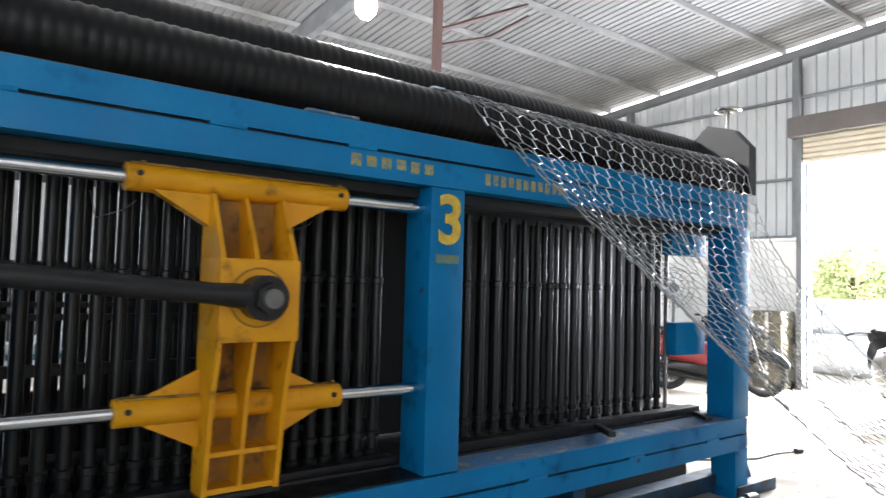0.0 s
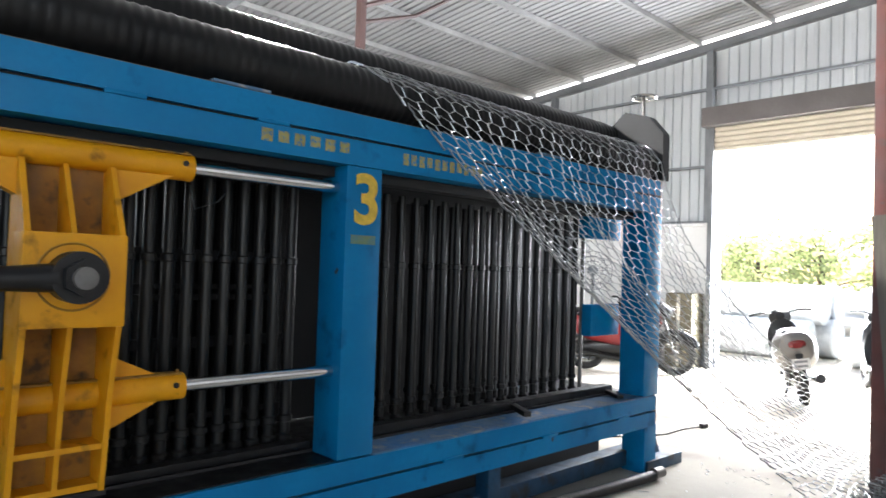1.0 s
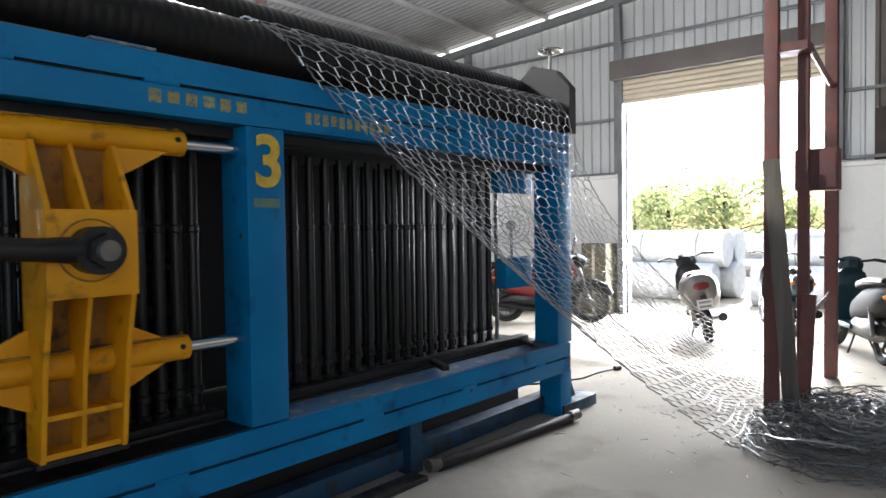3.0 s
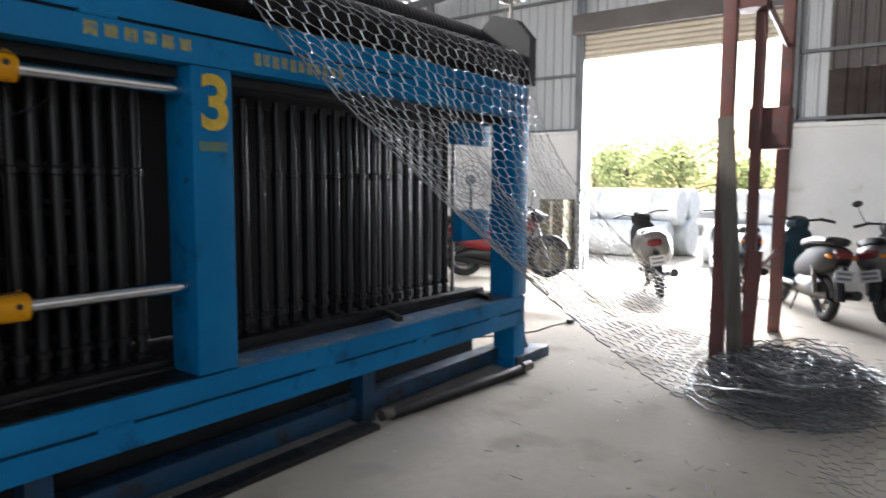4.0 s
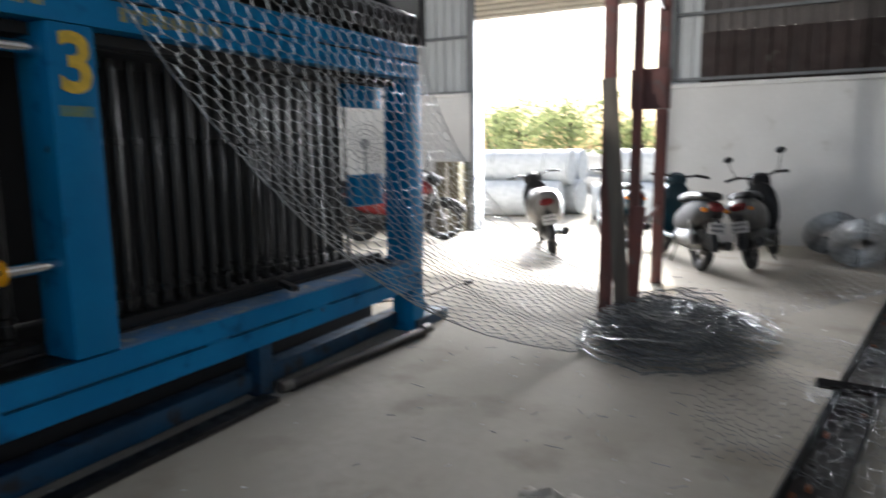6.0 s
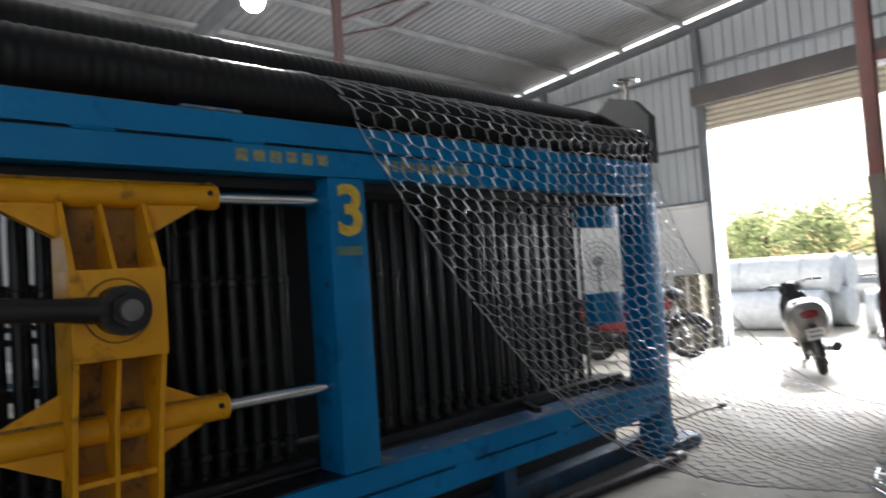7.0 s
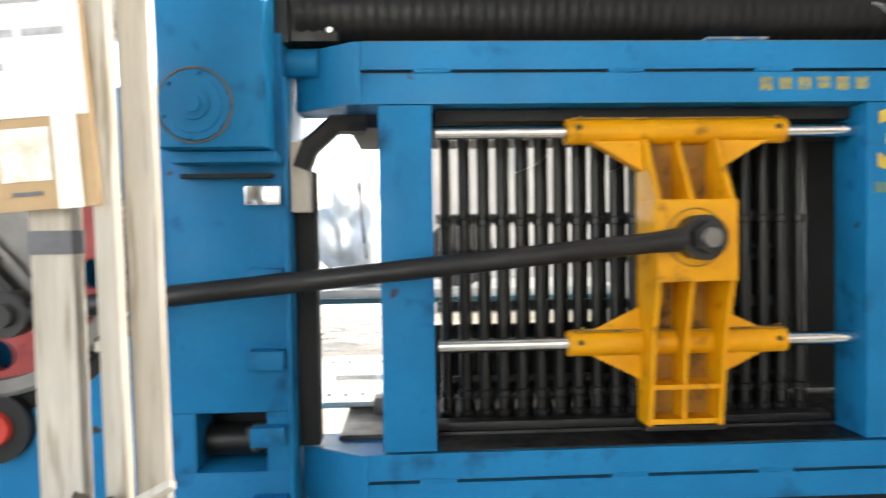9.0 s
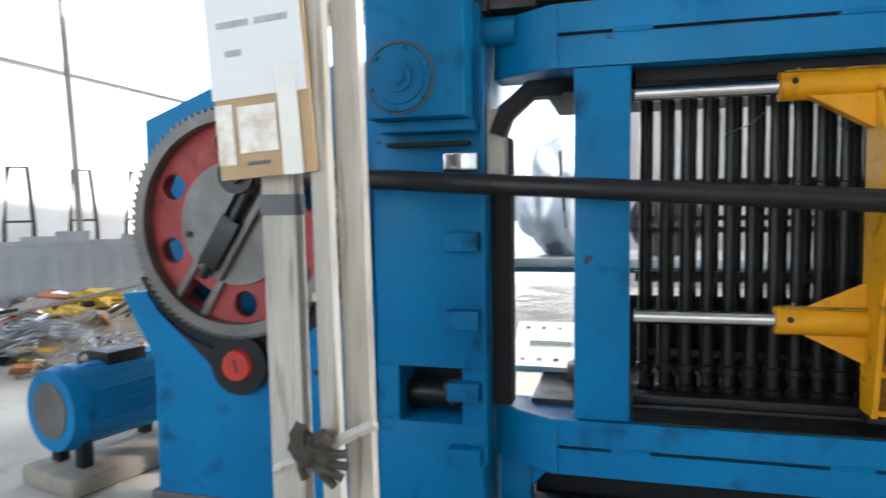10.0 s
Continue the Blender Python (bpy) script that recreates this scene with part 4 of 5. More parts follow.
def pile(name, label, c, rx, ry, h, layers, seed, material, r=0.0024):
    t = thing(name, label, "wire netting")
    rnd = random.Random(seed)
    for k in range(layers):
        ang, s = rnd.uniform(-0.5, 0.5), 1 - 0.55 * k / layers
        ox, oy, zz = rnd.uniform(-0.1, 0.1), rnd.uniform(-0.08, 0.08), 0.02 + h * k / layers

        def f(u, v, ang=ang, s=s, ox=ox, oy=oy, zz=zz):
            p, q = (u - 0.5) * 2, (v - 0.5) * 2
            e = math.sqrt(max(0.0, 1 - 0.5 * q * q)), math.sqrt(max(0.0, 1 - 0.5 * p * p))
            x, y2 = p * e[0] * rx * s, q * e[1] * ry * s
            x, y2 = x * math.cos(ang) - y2 * math.sin(ang), x * math.sin(ang) + y2 * math.cos(ang)
            z = zz + 0.09 * noise.noise(V((x * 3, y2 * 3, k * 5.1))) * (1 - 0.4 * (p * p + q * q) / 2)
            return V((c[0] + x + ox, c[1] + y2 + oy, max(0.008, z)))
        # every sixth fold of thicker wire is brighter, painting glints into the heap
        part("netting_fold", hex_wires(B(), max(3, int(rx * s * 15)), 0, 1, max(2, int(ry * s * 12)), f, r, 0.02), WIRE if k % 6 == 2 and r > 0.0025 else material, t)
    return t


pile("netting_heap", "heap of crumpled galvanised wire netting on the floor", (5.2, -1.75), 0.85, 0.62, 0.24, 15, 3, WIRE_DULL, 0.0027)
pile("netting_heap", "flat spread heap of dull wire netting on the floor", (3.5, -4.15), 0.9, 0.85, 0.20, 10, 8, WIRE_DULL)
sheet("loose_netting", "loose wire netting trailing from the heap over a stand", [(5.4, -2.1, 0.10), (7.6, -2.8, 0.30), (7.4, -4.6, 0.62), (4.5, -3.0, 0.60)], 16, 14, lambda u, v, p: 0.05 * math.sin(u * 5 + v * 3) + 0.05 - 0.10 * math.sin(math.pi * v) , WIRE_DULL, 0.0010, 0.008)
sheet("loose_netting", "loose wire netting falling from the stand to the floor", [(4.5, -3.0, 0.60), (7.4, -4.6, 0.62), (5.6, -5.6, 0.08), (3.2, -3.9, 0.05)], 16, 14, lambda u, v, p: 0.05 * math.sin(u * 8 + v * 5) - 0.12 * math.sin(math.pi * v), WIRE_DULL, 0.0010, 0.008)
sheet("loose_netting", "wire netting lying slack over the steel channel", [(3.2, -2.15, 0.03), (5.2, -1.95, 0.05), (5.1, -3.15, 0.12), (3.1, -3.1, 0.03)], 20, 11, lambda u, v, p: 0.05 + 0.035 * math.sin(u * 11 + v * 7), WIRE_DULL, 0.0010, 0.008)

# ---- things on the floor, door side ----
pipe = thing("floor_pipe", "black steel pipe with pale ends lying under the machine", "pipe")
part("tube", cyl(B(), (3.20, 0.02, 0.037), (4.50, -0.10, 0.037), 0.036, n=20), BLACK, pipe)
part("collar", cyl(B(), (4.50, -0.10, 0.05), (4.60, -0.11, 0.05), 0.036, n=16), GREY_IRON, pipe, "pale worn collar")
part("collar", cyl(B(), (3.12, 0.03, 0.05), (3.20, 0.02, 0.05), 0.036, n=16), GREY_IRON, pipe)
# thin black board drawn for the shadow at the machine's foot
slat = thing("floor_slat", "black strip standing in for shadow along the machine's foot", "timber")
part("board", box(B(), 0.2, 3.05, -0.03, 0.09, 0.0, 0.03, 0.004), BLACK, slat)
plug = thing("plug", "black plug on a grey cable lying on the floor", "plug")
part("body", cyl(B(), (6.29, 0.42, 0.025), (6.36, 0.40, 0.025), 0.024, n=14), PLASTIC, plug)
part("cable", sweep(B(), [(6.29, 0.42, 0.02), (6.1, 0.50, 0.008), (5.8, 0.50, 0.008), (5.5, 0.62, 0.008), (5.1, 0.9, 0.008)], 0.007, 6), PLASTIC, plug)
rail = thing("floor_channel", "dark rusty steel channel lying across the floor", "steel channel")
mr = Matrix.Translation((2.0, -2.375, 0)) @ Matrix.Rotation(math.atan2(-1.13, 6.2), 4, "Z")
part("base", box(B(), 0, 6.2, -0.10, 0.10, 0.0, 0.02, 0, mr), BLACK, rail)
part("flange", box(B(), 0, 6.2, -0.105, -0.085, 0.021, 0.07, 0.003, mr), DARK, rail)
part("flange", box(B(), 0, 6.2, 0.085, 0.105, 0.021, 0.07, 0.003, mr), DARK, rail)
for i in range(40):
    x, yy = random.uniform(0.1, 6.1), random.uniform(-0.07, 0.07)
    part("scrap_piece", box(B(), x, x + random.uniform(0.02, 0.07), yy - 0.008, yy + 0.01, 0.021, 0.028 + random.random() * 0.015, 0, mr), (RUST, BLACK, WIRE_DULL)[i % 3], rail)
stand = thing("netting_stand", "rusty orange post on a dark floor bar", "stand")
part("post", box(B(), 4.57, 4.63, -3.20, -3.14, 0.04, 0.66, 0.004), RUST, stand)
part("floor_bar", sweep(B(), [(4.36, -2.62, 0.10), (4.52, -3.17, 0.03), (4.46, -3.75, 0.03)], 0.028, 4), BLACK, stand)
part("head", box(B(), 4.45, 4.78, -3.185, -3.155, 0.66, 0.69), RUST, stand)
bag = thing("paper_sack", "flattened pale paper sack on the floor", "sack")
bm = B()
n = 12
grid = [[bm.verts.new((2.38 + 0.36 * i / n + 0.10 * j / n, -1.66 - 0.50 * j / n + 0.10 * i / n, 0.012 + 0.06 * abs(noise.noise(V((i * 0.5, j * 0.5, 2)))))) for j in range(n + 1)] for i in range(n + 1)]
for i in range(n):
    for j in range(n):
        bm.faces.new((grid[i][j], grid[i + 1][j], grid[i + 1][j + 1], grid[i][j + 1]))
ex = bmesh.ops.extrude_face_region(bm, geom=bm.faces[:])
bmesh.ops.translate(bm, vec=(0, 0, -0.010), verts=[v for v in ex["geom"] if isinstance(v, bmesh.types.BMVert)])
bmesh.ops.recalc_face_normals(bm, faces=bm.faces[:])
part("sack_body", bm, WOOD_WHITE, bag)
part("torn_flap", box(B(), -0.07, 0.07, -0.018, 0.018, 0.0, 0.005, 0.002, Matrix.Translation((2.66, -2.08, 0.045)) @ Euler((0.25, 0.1, -1.2)).to_matrix().to_4x4()), PAPER, bag, "white torn paper flap")

bm = B()
rnd = random.Random(12)
for i in range(420):
    x, yy = rnd.uniform(1.5, 8.5), rnd.uniform(-4.5, 0.4)
    if rnd.random() < 0.5:
        x, yy = rnd.gauss(5.6, 0.8), rnd.gauss(-0.6, 0.7)
    s, q = rnd.uniform(0.003, 0.012), Euler((rnd.uniform(0, 0.5), rnd.uniform(0, 0.5), rnd.uniform(0, 6))).to_matrix().to_4x4()
    box(bm, -s, s, -s * 0.5, s * 0.5, 0.0, s * 0.3, 0, Matrix.Translation((x, yy, 0.001)) @ q)
lit = part("floor_litter", bm, PAPER)
tagged(lit, "small pale scraps scattered over the concrete floor", "litter", "", "stuff")
bm = B()
for i in range(160):
    x, yy, a = rnd.gauss(4.6, 1.2), rnd.gauss(-2.0, 0.9), rnd.uniform(0, 6.28)
    l_ = rnd.uniform(0.02, 0.09)
    sweep(bm, [(x, yy, 0.006), (x + l_ * math.cos(a), yy + l_ * math.sin(a), 0.006 + rnd.uniform(0, 0.01))], 0.0022, 4)
lit = part("wire_offcuts", bm, WIRE)
tagged(lit, "short bright wire offcuts scattered on the floor", "wire offcuts", "", "stuff")

# red posts
posts = thing("steel_post_frame", "tall red primer steel posts with cross bars beside the netting heap", "post frame")
part("post", box(B(), 5.40, 5.48, -1.245, -1.155, 0.0, 5.5, 0.004), RED_STEEL, posts)
part("post", box(B(), 5.56, 5.63, -1.405, -1.335, 0.0, 5.5, 0.004), RED_STEEL, posts)
part("post", box(B(), 7.16, 7.26, -1.31, -1.21, 0.0, 5.55, 0.004), RED_STEEL, posts)
part("cross_bar", box(B(), 5.42, 5.61, -1.43, -1.17, 2.60, 2.66), RED_STEEL, posts)
part("cross_bar", sweep(B(), [(5.60, -1.41, 2.64), (7.2, -1.26, 2.64)], 0.025, 4), RED_STEEL, posts)
part("cross_bar", sweep(B(), [(5.60, -1.41, 0.75), (7.2, -1.26, 0.78)], 0.022, 4), RED_STEEL, posts)
lean = thing("leaning_board", "grey weathered board leaning against the post", "board")
part("board", box(B(), -0.015, 0.015, -0.055, 0.055, 0, 1.85, 0.003, Matrix.Translation((5.382, -1.355, 0.012)) @ Matrix.Rotation(radians(-4.6), 4, "X")), WOOD_OLD, lean)
lean2 = thing("leaning_board", "short red-brown board leaning on the post", "board")
part("board", box(B(), -0.015, 0.015, -0.045, 0.045, 0.0, 0.9, 0.003, Matrix.Translation((5.53, -1.375, 0.01)) @ Matrix.Rotation(radians(3), 4, "X")), RED_STEEL, lean2)
rbox = thing("switch_cabinet", "small red steel switch box fixed to the posts", "switch box")
part("case", box(B(), 5.64, 5.78, -1.575, -1.30, 1.64, 1.935, 0.01), RED_STEEL, rbox)
part("door", box(B(), 5.624, 5.639, -1.565, -1.46, 1.66, 1.92, 0.004), RED_STEEL, rbox)

# wire coils by the white wall
coil = thing("wire_coil", "coil of galvanised wire lying on the floor by the white wall", "wire coil", "wire coils")
bm = ring(B(), (0, 0, 0), (0, 0, 1), 0.215, 0.072, 32, 10)
rnd = random.Random(44)
for i in range(70):
    q, d_ = rnd.uniform(0, 6.28), 0.09 * math.sqrt(rnd.uniform(0.45, 1.0))
    ring(bm, (rnd.gauss(0, 0.008), rnd.gauss(0, 0.008), d_ * math.sin(q)), (rnd.gauss(0, 0.05), rnd.gauss(0, 0.05), 1), 0.215 + d_ * math.cos(q), 0.006, 30, 4)
part("winding", bm, COIL, coil)["kind"] = "stuff"
for a in range(7):
    q = radians(a * 51)
    part("loose_turn", ring(B(), (0.02 * math.cos(q), 0.02 * math.sin(q), 0.07 * math.sin(q * 2)), (0.1 * math.cos(q), 0.1 * math.sin(q), 1), 0.275, 0.006, 36, 5), COIL, coil)
part("tie", ring(B(), (0.215, 0, 0), (0, 1, 0), 0.10, 0.008, 16, 5), BLACK, coil)
part("tie", ring(B(), (-0.215, 0, 0), (0, 1, 0), 0.10, 0.008, 16, 5), BLACK, coil)
coil.matrix_basis = pose(8.9, -3.1, 0.28, 0, 56, 8)
for i, (x, yy, zz, ry, rz) in enumerate([(9.1, -3.45, 0.31, 70, -12), (8.8, -3.95, 0.31, 75, 14), (8.9, -4.5, 0.32, 68, -5), (8.85, -5.05, 0.32, 72, 18), (8.8, -5.6, 0.31, 75, 0), (8.9, -6.2, 0.32, 70, 10),
                                          (9.6, -2.7, 0.33, 66, 20), (9.7, -3.3, 0.33, 70, 5), (9.6, -3.9, 0.33, 64, -14), (9.65, -4.5, 0.33, 70, 8), (9.6, -5.1, 0.33, 74, 0), (9.7, -5.7, 0.33, 68, -9),
                                          (9.2, -5.3, 0.72, 20, 0)]):
    copy_thing(coil, pose(x, yy - 0.15, zz - (0.03 if ry > 30 else 0), 0, ry - (15 if ry > 30 else 0), rz))


# ---- motorbikes: built facing +x, wheels on z = 0 ----
def wheel(parent, x, r, w):
    m = Matrix.Translation((x, 0, r)) @ Matrix.Rotation(radians(90), 4, "X")
    wh = part("wheel", ring(B(), (x, 0, r), (0, 1, 0), r - w * 0.5, w * 0.5, 36, 10), RUBBER, parent, "black rubber tyre")
    part("rim", ring(B(), (x, 0, r), (0, 1, 0), r - w * 0.95, 0.016, 36, 6), SILVER, wh)
    part("hub", cyl(B(), (x, -0.05, r), (x, 0.05, r), 0.055, n=18), SILVER, wh)
    bm = B()
    for i in range(12):
        a = math.pi * 2 * i / 12
        sweep(bm, [(x + 0.04 * math.cos(a + 0.3), 0.02 * (-1) ** i, r + 0.04 * math.sin(a + 0.3)), (x + (r - w) * math.cos(a), 0, r + (r - w) * math.sin(a))], 0.004, 4)
    part("spokes", bm, SILVER, wh)
    return wh


def hull(bm, sections, n=14):
    """A smooth body through oval sections (x, centre z, half width, half height)."""
    rings = []
    for x, z, hw_, hh in sections:
        rings.append([bm.verts.new((x, hw_ * math.copysign(abs(math.cos(q)) ** 0.8, math.cos(q)), z + hh * math.copysign(abs(math.sin(q)) ** 0.8, math.sin(q)))) for q in (2 * math.pi * j / n for j in range(n))])
    for u, w in zip(rings, rings[1:]):
        for j in range(n):
            bm.faces.new((u[j], u[(j + 1) % n], w[(j + 1) % n], w[j]))
    bm.faces.new(rings[0])
    bm.faces.new(list(reversed(rings[-1])))
    bmesh.ops.recalc_face_normals(bm, faces=bm.faces[:])
    return bm


def motorbike(name, label, m, body, dark, scooter=True, mirrors=False, fat=1.0):
    t = thing(name, label, "motorbike", "parked motorbikes")
    r = 0.23 if scooter else 0.29
    wheel(t, -0.62, r, 0.10)
    wheel(t, 0.62, r, 0.09)
    part("tail_body", hull(B(), [(-0.84, 0.70, 0.06 * fat, 0.06 * fat), (-0.78, 0.67, 0.13 * fat, 0.13 * fat), (-0.55, 0.62, 0.18 * fat, 0.19 * fat), (-0.2, 0.55, 0.17 * fat, 0.18), (0.05, 0.48, 0.11, 0.13)]), body, t)
    part("seat", hull(B(), [(-0.74, 0.80, 0.06, 0.02), (-0.66, 0.82, 0.13, 0.05), (-0.3, 0.80, 0.14, 0.055), (0.0, 0.75, 0.10, 0.05), (0.12, 0.72, 0.05, 0.03)]), PLASTIC, t, "black vinyl seat")
    part("engine", hull(B(), [(-0.72, 0.30, 0.06, 0.07), (-0.5, 0.33, 0.12, 0.13), (-0.1, 0.33, 0.13, 0.13), (0.1, 0.30, 0.08, 0.08)]), DARK, t)
    if scooter:
        part("floor_board", box(B(), -0.1, 0.36, -0.15, 0.15, 0.27, 0.33, 0.02), dark, t)
        part("leg_shield", hull(B(), [(0.30, 0.55, 0.17, 0.26), (0.36, 0.62, 0.19, 0.30), (0.46, 0.68, 0.15, 0.26), (0.56, 0.66, 0.08, 0.16)]), dark, t)
    else:
        part("fuel_tank", hull(B(), [(0.02, 0.74, 0.06, 0.05), (0.12, 0.78, 0.13, 0.10), (0.3, 0.80, 0.14, 0.11), (0.44, 0.78, 0.08, 0.07)]), body, t)
        part("frame_tube", sweep(B(), [(0.46, 0, 0.82), (0.30, 0, 0.45), (0.05, 0, 0.25), (-0.35, 0, 0.28)], 0.024, 8), PLASTIC, t)
    part("front_cowl", hull(B(), [(0.36, 0.96, 0.05, 0.05), (0.42, 0.94, 0.13, 0.10), (0.52, 0.90, 0.11, 0.09), (0.58, 0.88, 0.05, 0.05)]), dark, t)
    part("headlight", cyl(B(), (0.56, 0, 0.90), (0.60, 0, 0.89), 0.06, 0.05, 18), SILVER, t)
    for s in (-1, 1):
        part("fork_leg", cyl(B(), (0.62, s * 0.075, r), (0.44, s * 0.075, 0.86), 0.02, n=10), SILVER, t)
        part("grip", cyl(B(), (0.36, s * 0.20, 1.02), (0.31, s * 0.36, 1.0), 0.018, n=10), PLASTIC, t)
        part("indicator", blob(B(), (-0.78, s * 0.11, 0.68), (0.03, 0.035, 0.025), 2), AMBER, t)
        if mirrors:
            mi = part("mirror", blob(B(), (0.40, s * 0.30, 1.26), (0.015, 0.06, 0.04), 2), PLASTIC, t)
            part("stem", sweep(B(), [(0.36, s * 0.24, 1.02), (0.38, s * 0.28, 1.14), (0.40, s * 0.30, 1.24)], 0.006, 5), PLASTIC, mi)
    part("handlebar", sweep(B(), [(0.36, -0.24, 1.02), (0.40, -0.1, 0.99), (0.40, 0.1, 0.99), (0.36, 0.24, 1.02)], 0.014, 8), PLASTIC, t)
    part("tail_light", hull(B(), [(-0.87, 0.70, 0.05, 0.03), (-0.84, 0.71, 0.09, 0.045), (-0.80, 0.72, 0.09, 0.05)]), TAIL_RED, t)
    part("front_mudguard", sweep(B(), [(0.62 + (r + 0.03) * math.cos(a), 0, r + (r + 0.03) * math.sin(a)) for a in (radians(25 + 15 * i) for i in range(9))], 0.045, 8), body if scooter else PLASTIC, t)
    part("rear_mudguard", sweep(B(), [(-0.62 + (r + 0.05) * math.cos(a), 0, r + (r + 0.05) * math.sin(a)) for a in (radians(80 + 12 * i) for i in range(9))], 0.05, 8), PLASTIC, t)
    pl_ = part("number_plate", box(B(), -0.912, -0.905, -0.09, 0.09, 0.44, 0.56), PLATE, t, "white number plate")
    part("plate_bar", box(B(), -0.916, -0.911, -0.065, 0.065, 0.515, 0.54), INK, pl_)
    part("plate_bar", box(B(), -0.916, -0.911, -0.065, 0.065, 0.465, 0.49), INK, pl_)
    part("plate_bracket", box(B(), -0.906, -0.80, -0.03, 0.03, 0.50, 0.60), PLASTIC, t)
    part("exhaust", cyl(B(), (-0.05, -0.14, 0.20), (-0.86, -0.17, 0.32), 0.03, 0.05, 16), DARK, t)
    part("shock", cyl(B(), (-0.60, 0.12, 0.28), (-0.46, 0.12, 0.58), 0.024, n=10), SILVER, t)
    part("centre_stand", sweep(B(), [(-0.1, -0.14, 0.02), (-0.02, -0.06, 0.22), (-0.02, 0.06, 0.22), (-0.1, 0.14, 0.02)], 0.012, 6), PLASTIC, t)
    t.matrix_basis = m
    return t


motorbike("scooter", "dusty silver scooter parked in front of the open doorway", pose(8.96, 0.49, 0, -10, 0, 26), SILVER, PLASTIC, fat=1.32)
motorbike("scooter", "black and dark teal moped parked beyond the red posts", pose(8.6, -1.27, 0, 5, 0, 29), SHADOWY, TEAL, fat=0.85)
motorbike("scooter", "silver and black scooter with mirrors by the white wall", pose(9.0, -2.17, 0, -12, 0, -8), SILVER, PLASTIC, mirrors=True)
motorbike("motorcycle", "red motorcycle parked by the sheet wall", pose(8.85, 2.72, 0, 5, 0, -60), MAROON, PLASTIC, False, True)
motorbike("motorcycle", "dark motorcycle parked at the door jamb", pose(9.5, 3.75, 0, 5, 0, -50), TEAL, PLASTIC, False)
motorbike("scooter", "black moped parked by the door jamb", pose(10.0, -0.15, 0, 4, 0, 30), TEAL, PLASTIC)

fan = thing("industrial_fan", "tall grey pedestal fan with a wire guard", "fan")
fm = Matrix.Translation((9.7, 3.95, 1.45)) @ Matrix.Rotation(radians(210), 4, "Z")
for rr in (0.08, 0.16, 0.24, 0.32):
    bm = ring(B(), fm @ V((0.05, 0, 0)), fm.to_3x3() @ V((1, 0, 0)), rr, 0.006, 32, 5)
    part("guard_ring", bm, STEEL_GREY, fan)
for i in range(18):
    a = 2 * math.pi * i / 18
    bm = sweep(B(), [fm @ V((0.07, 0.03 * math.cos(a), 0.03 * math.sin(a))), fm @ V((0.05, 0.32 * math.cos(a), 0.32 * math.sin(a)))], 0.004, 4)
    part("guard_wire", bm, STEEL_GREY, fan)
part("motor", cyl(B(), fm @ V((-0.12, 0, 0)), fm @ V((0.0, 0, 0)), 0.08, n=20), STEEL_GREY, fan)
part("pole", cyl(B(), (9.75, 3.98, 0.03), (9.75, 3.98, 1.42), 0.025, n=12), STEEL_GREY, fan)
part("base", cyl(B(), (9.75, 3.98, 0.0), (9.75, 3.98, 0.04), 0.25, n=28), STEEL_GREY, fan)
crate = thing("carton", "dull olive cardboard carton by the sheet wall", "box")
part("case", box(B(), 10.02, 10.42, 2.37, 2.80, 0.0, 1.14, 0.01), DULL_CARD, crate)
part("tape_strip", box(B(), 10.016, 10.019, 2.56, 2.61, 0.02, 1.12), TAPE, crate)

# ---- timber posts with the notice ----
tp = thing("timber_post", "limewashed timber post standing before the drive", "post")
part("board", prism(B(), [(-0.74, 0.0), (-0.635, 0.0), (-0.675, 2.9), (-0.775, 2.9)], -0.76, -0.70), WOOD_WHITE, tp)
part("tape_band", box(B(), -0.762, -0.652, -0.764, -0.695, 1.335, 1.395), INK, tp, "dark tape band")
tp2 = thing("timber_post", "pair of limewashed timber boards nailed in a corner", "post")
part("board", prism(B(), [(-0.555, 0.0), (-0.50, 0.0), (-0.56, 2.9), (-0.605, 2.9)], -0.80, -0.755), WOOD_WHITE, tp2)
part("board", prism(B(), [(-0.50, 0.0), (-0.425, 0.0), (-0.475, 2.9), (-0.555, 2.9)], -0.745, -0.70), WOOD_WHITE, tp2)
for zz in (1.70, 2.2, 1.1):
    part("cleat", box(B(), -0.60, -0.55, -0.77, -0.72, zz - 0.012, zz + 0.012), WOOD_WHITE, tp2)
tie_ = thing("timber_tie", "short pale timber tie nailed across the posts", "timber")
part("stick", sweep(B(), [(-0.71, -0.81, 0.60), (-0.40, -0.81, 0.76)], 0.016, 4), WOOD_WHITE, tie_)
rag = thing("rag", "dirty dark work gloves hung on the timber tie", "rag")
bm = B()
for i, (x, zz, rx, rz) in enumerate([(-0.615, 0.70, 0.034, 0.055), (-0.575, 0.67, 0.04, 0.04), (-0.535, 0.665, 0.03, 0.03), (-0.545, 0.715, 0.028, 0.026)]):
    blob(bm, (x, -0.838, zz), (rx, 0.022, rz), 3, 0.35, i)
for a, b in (((-0.54, 0.67), (-0.475, 0.68)), ((-0.55, 0.65), (-0.47, 0.645)), ((-0.56, 0.64), (-0.485, 0.61)), ((-0.57, 0.64), (-0.51, 0.585)), ((-0.615, 0.66), (-0.60, 0.60))):
    sweep(bm, [(a[0], -0.84, a[1]), ((a[0] + b[0]) / 2, -0.85, (a[1] + b[1]) / 2 + 0.004), (b[0], -0.842, b[1])], 0.0125, 8)
part("cloth", bm, CLOTH, rag)
sign = thing("cardboard_notice", "brown cardboard sheet with taped white paper on the timber posts", "notice")
sm = Matrix.Translation((-0.85, -0.815, 1.435)) @ Matrix.Rotation(radians(-4.0), 4, "Y")
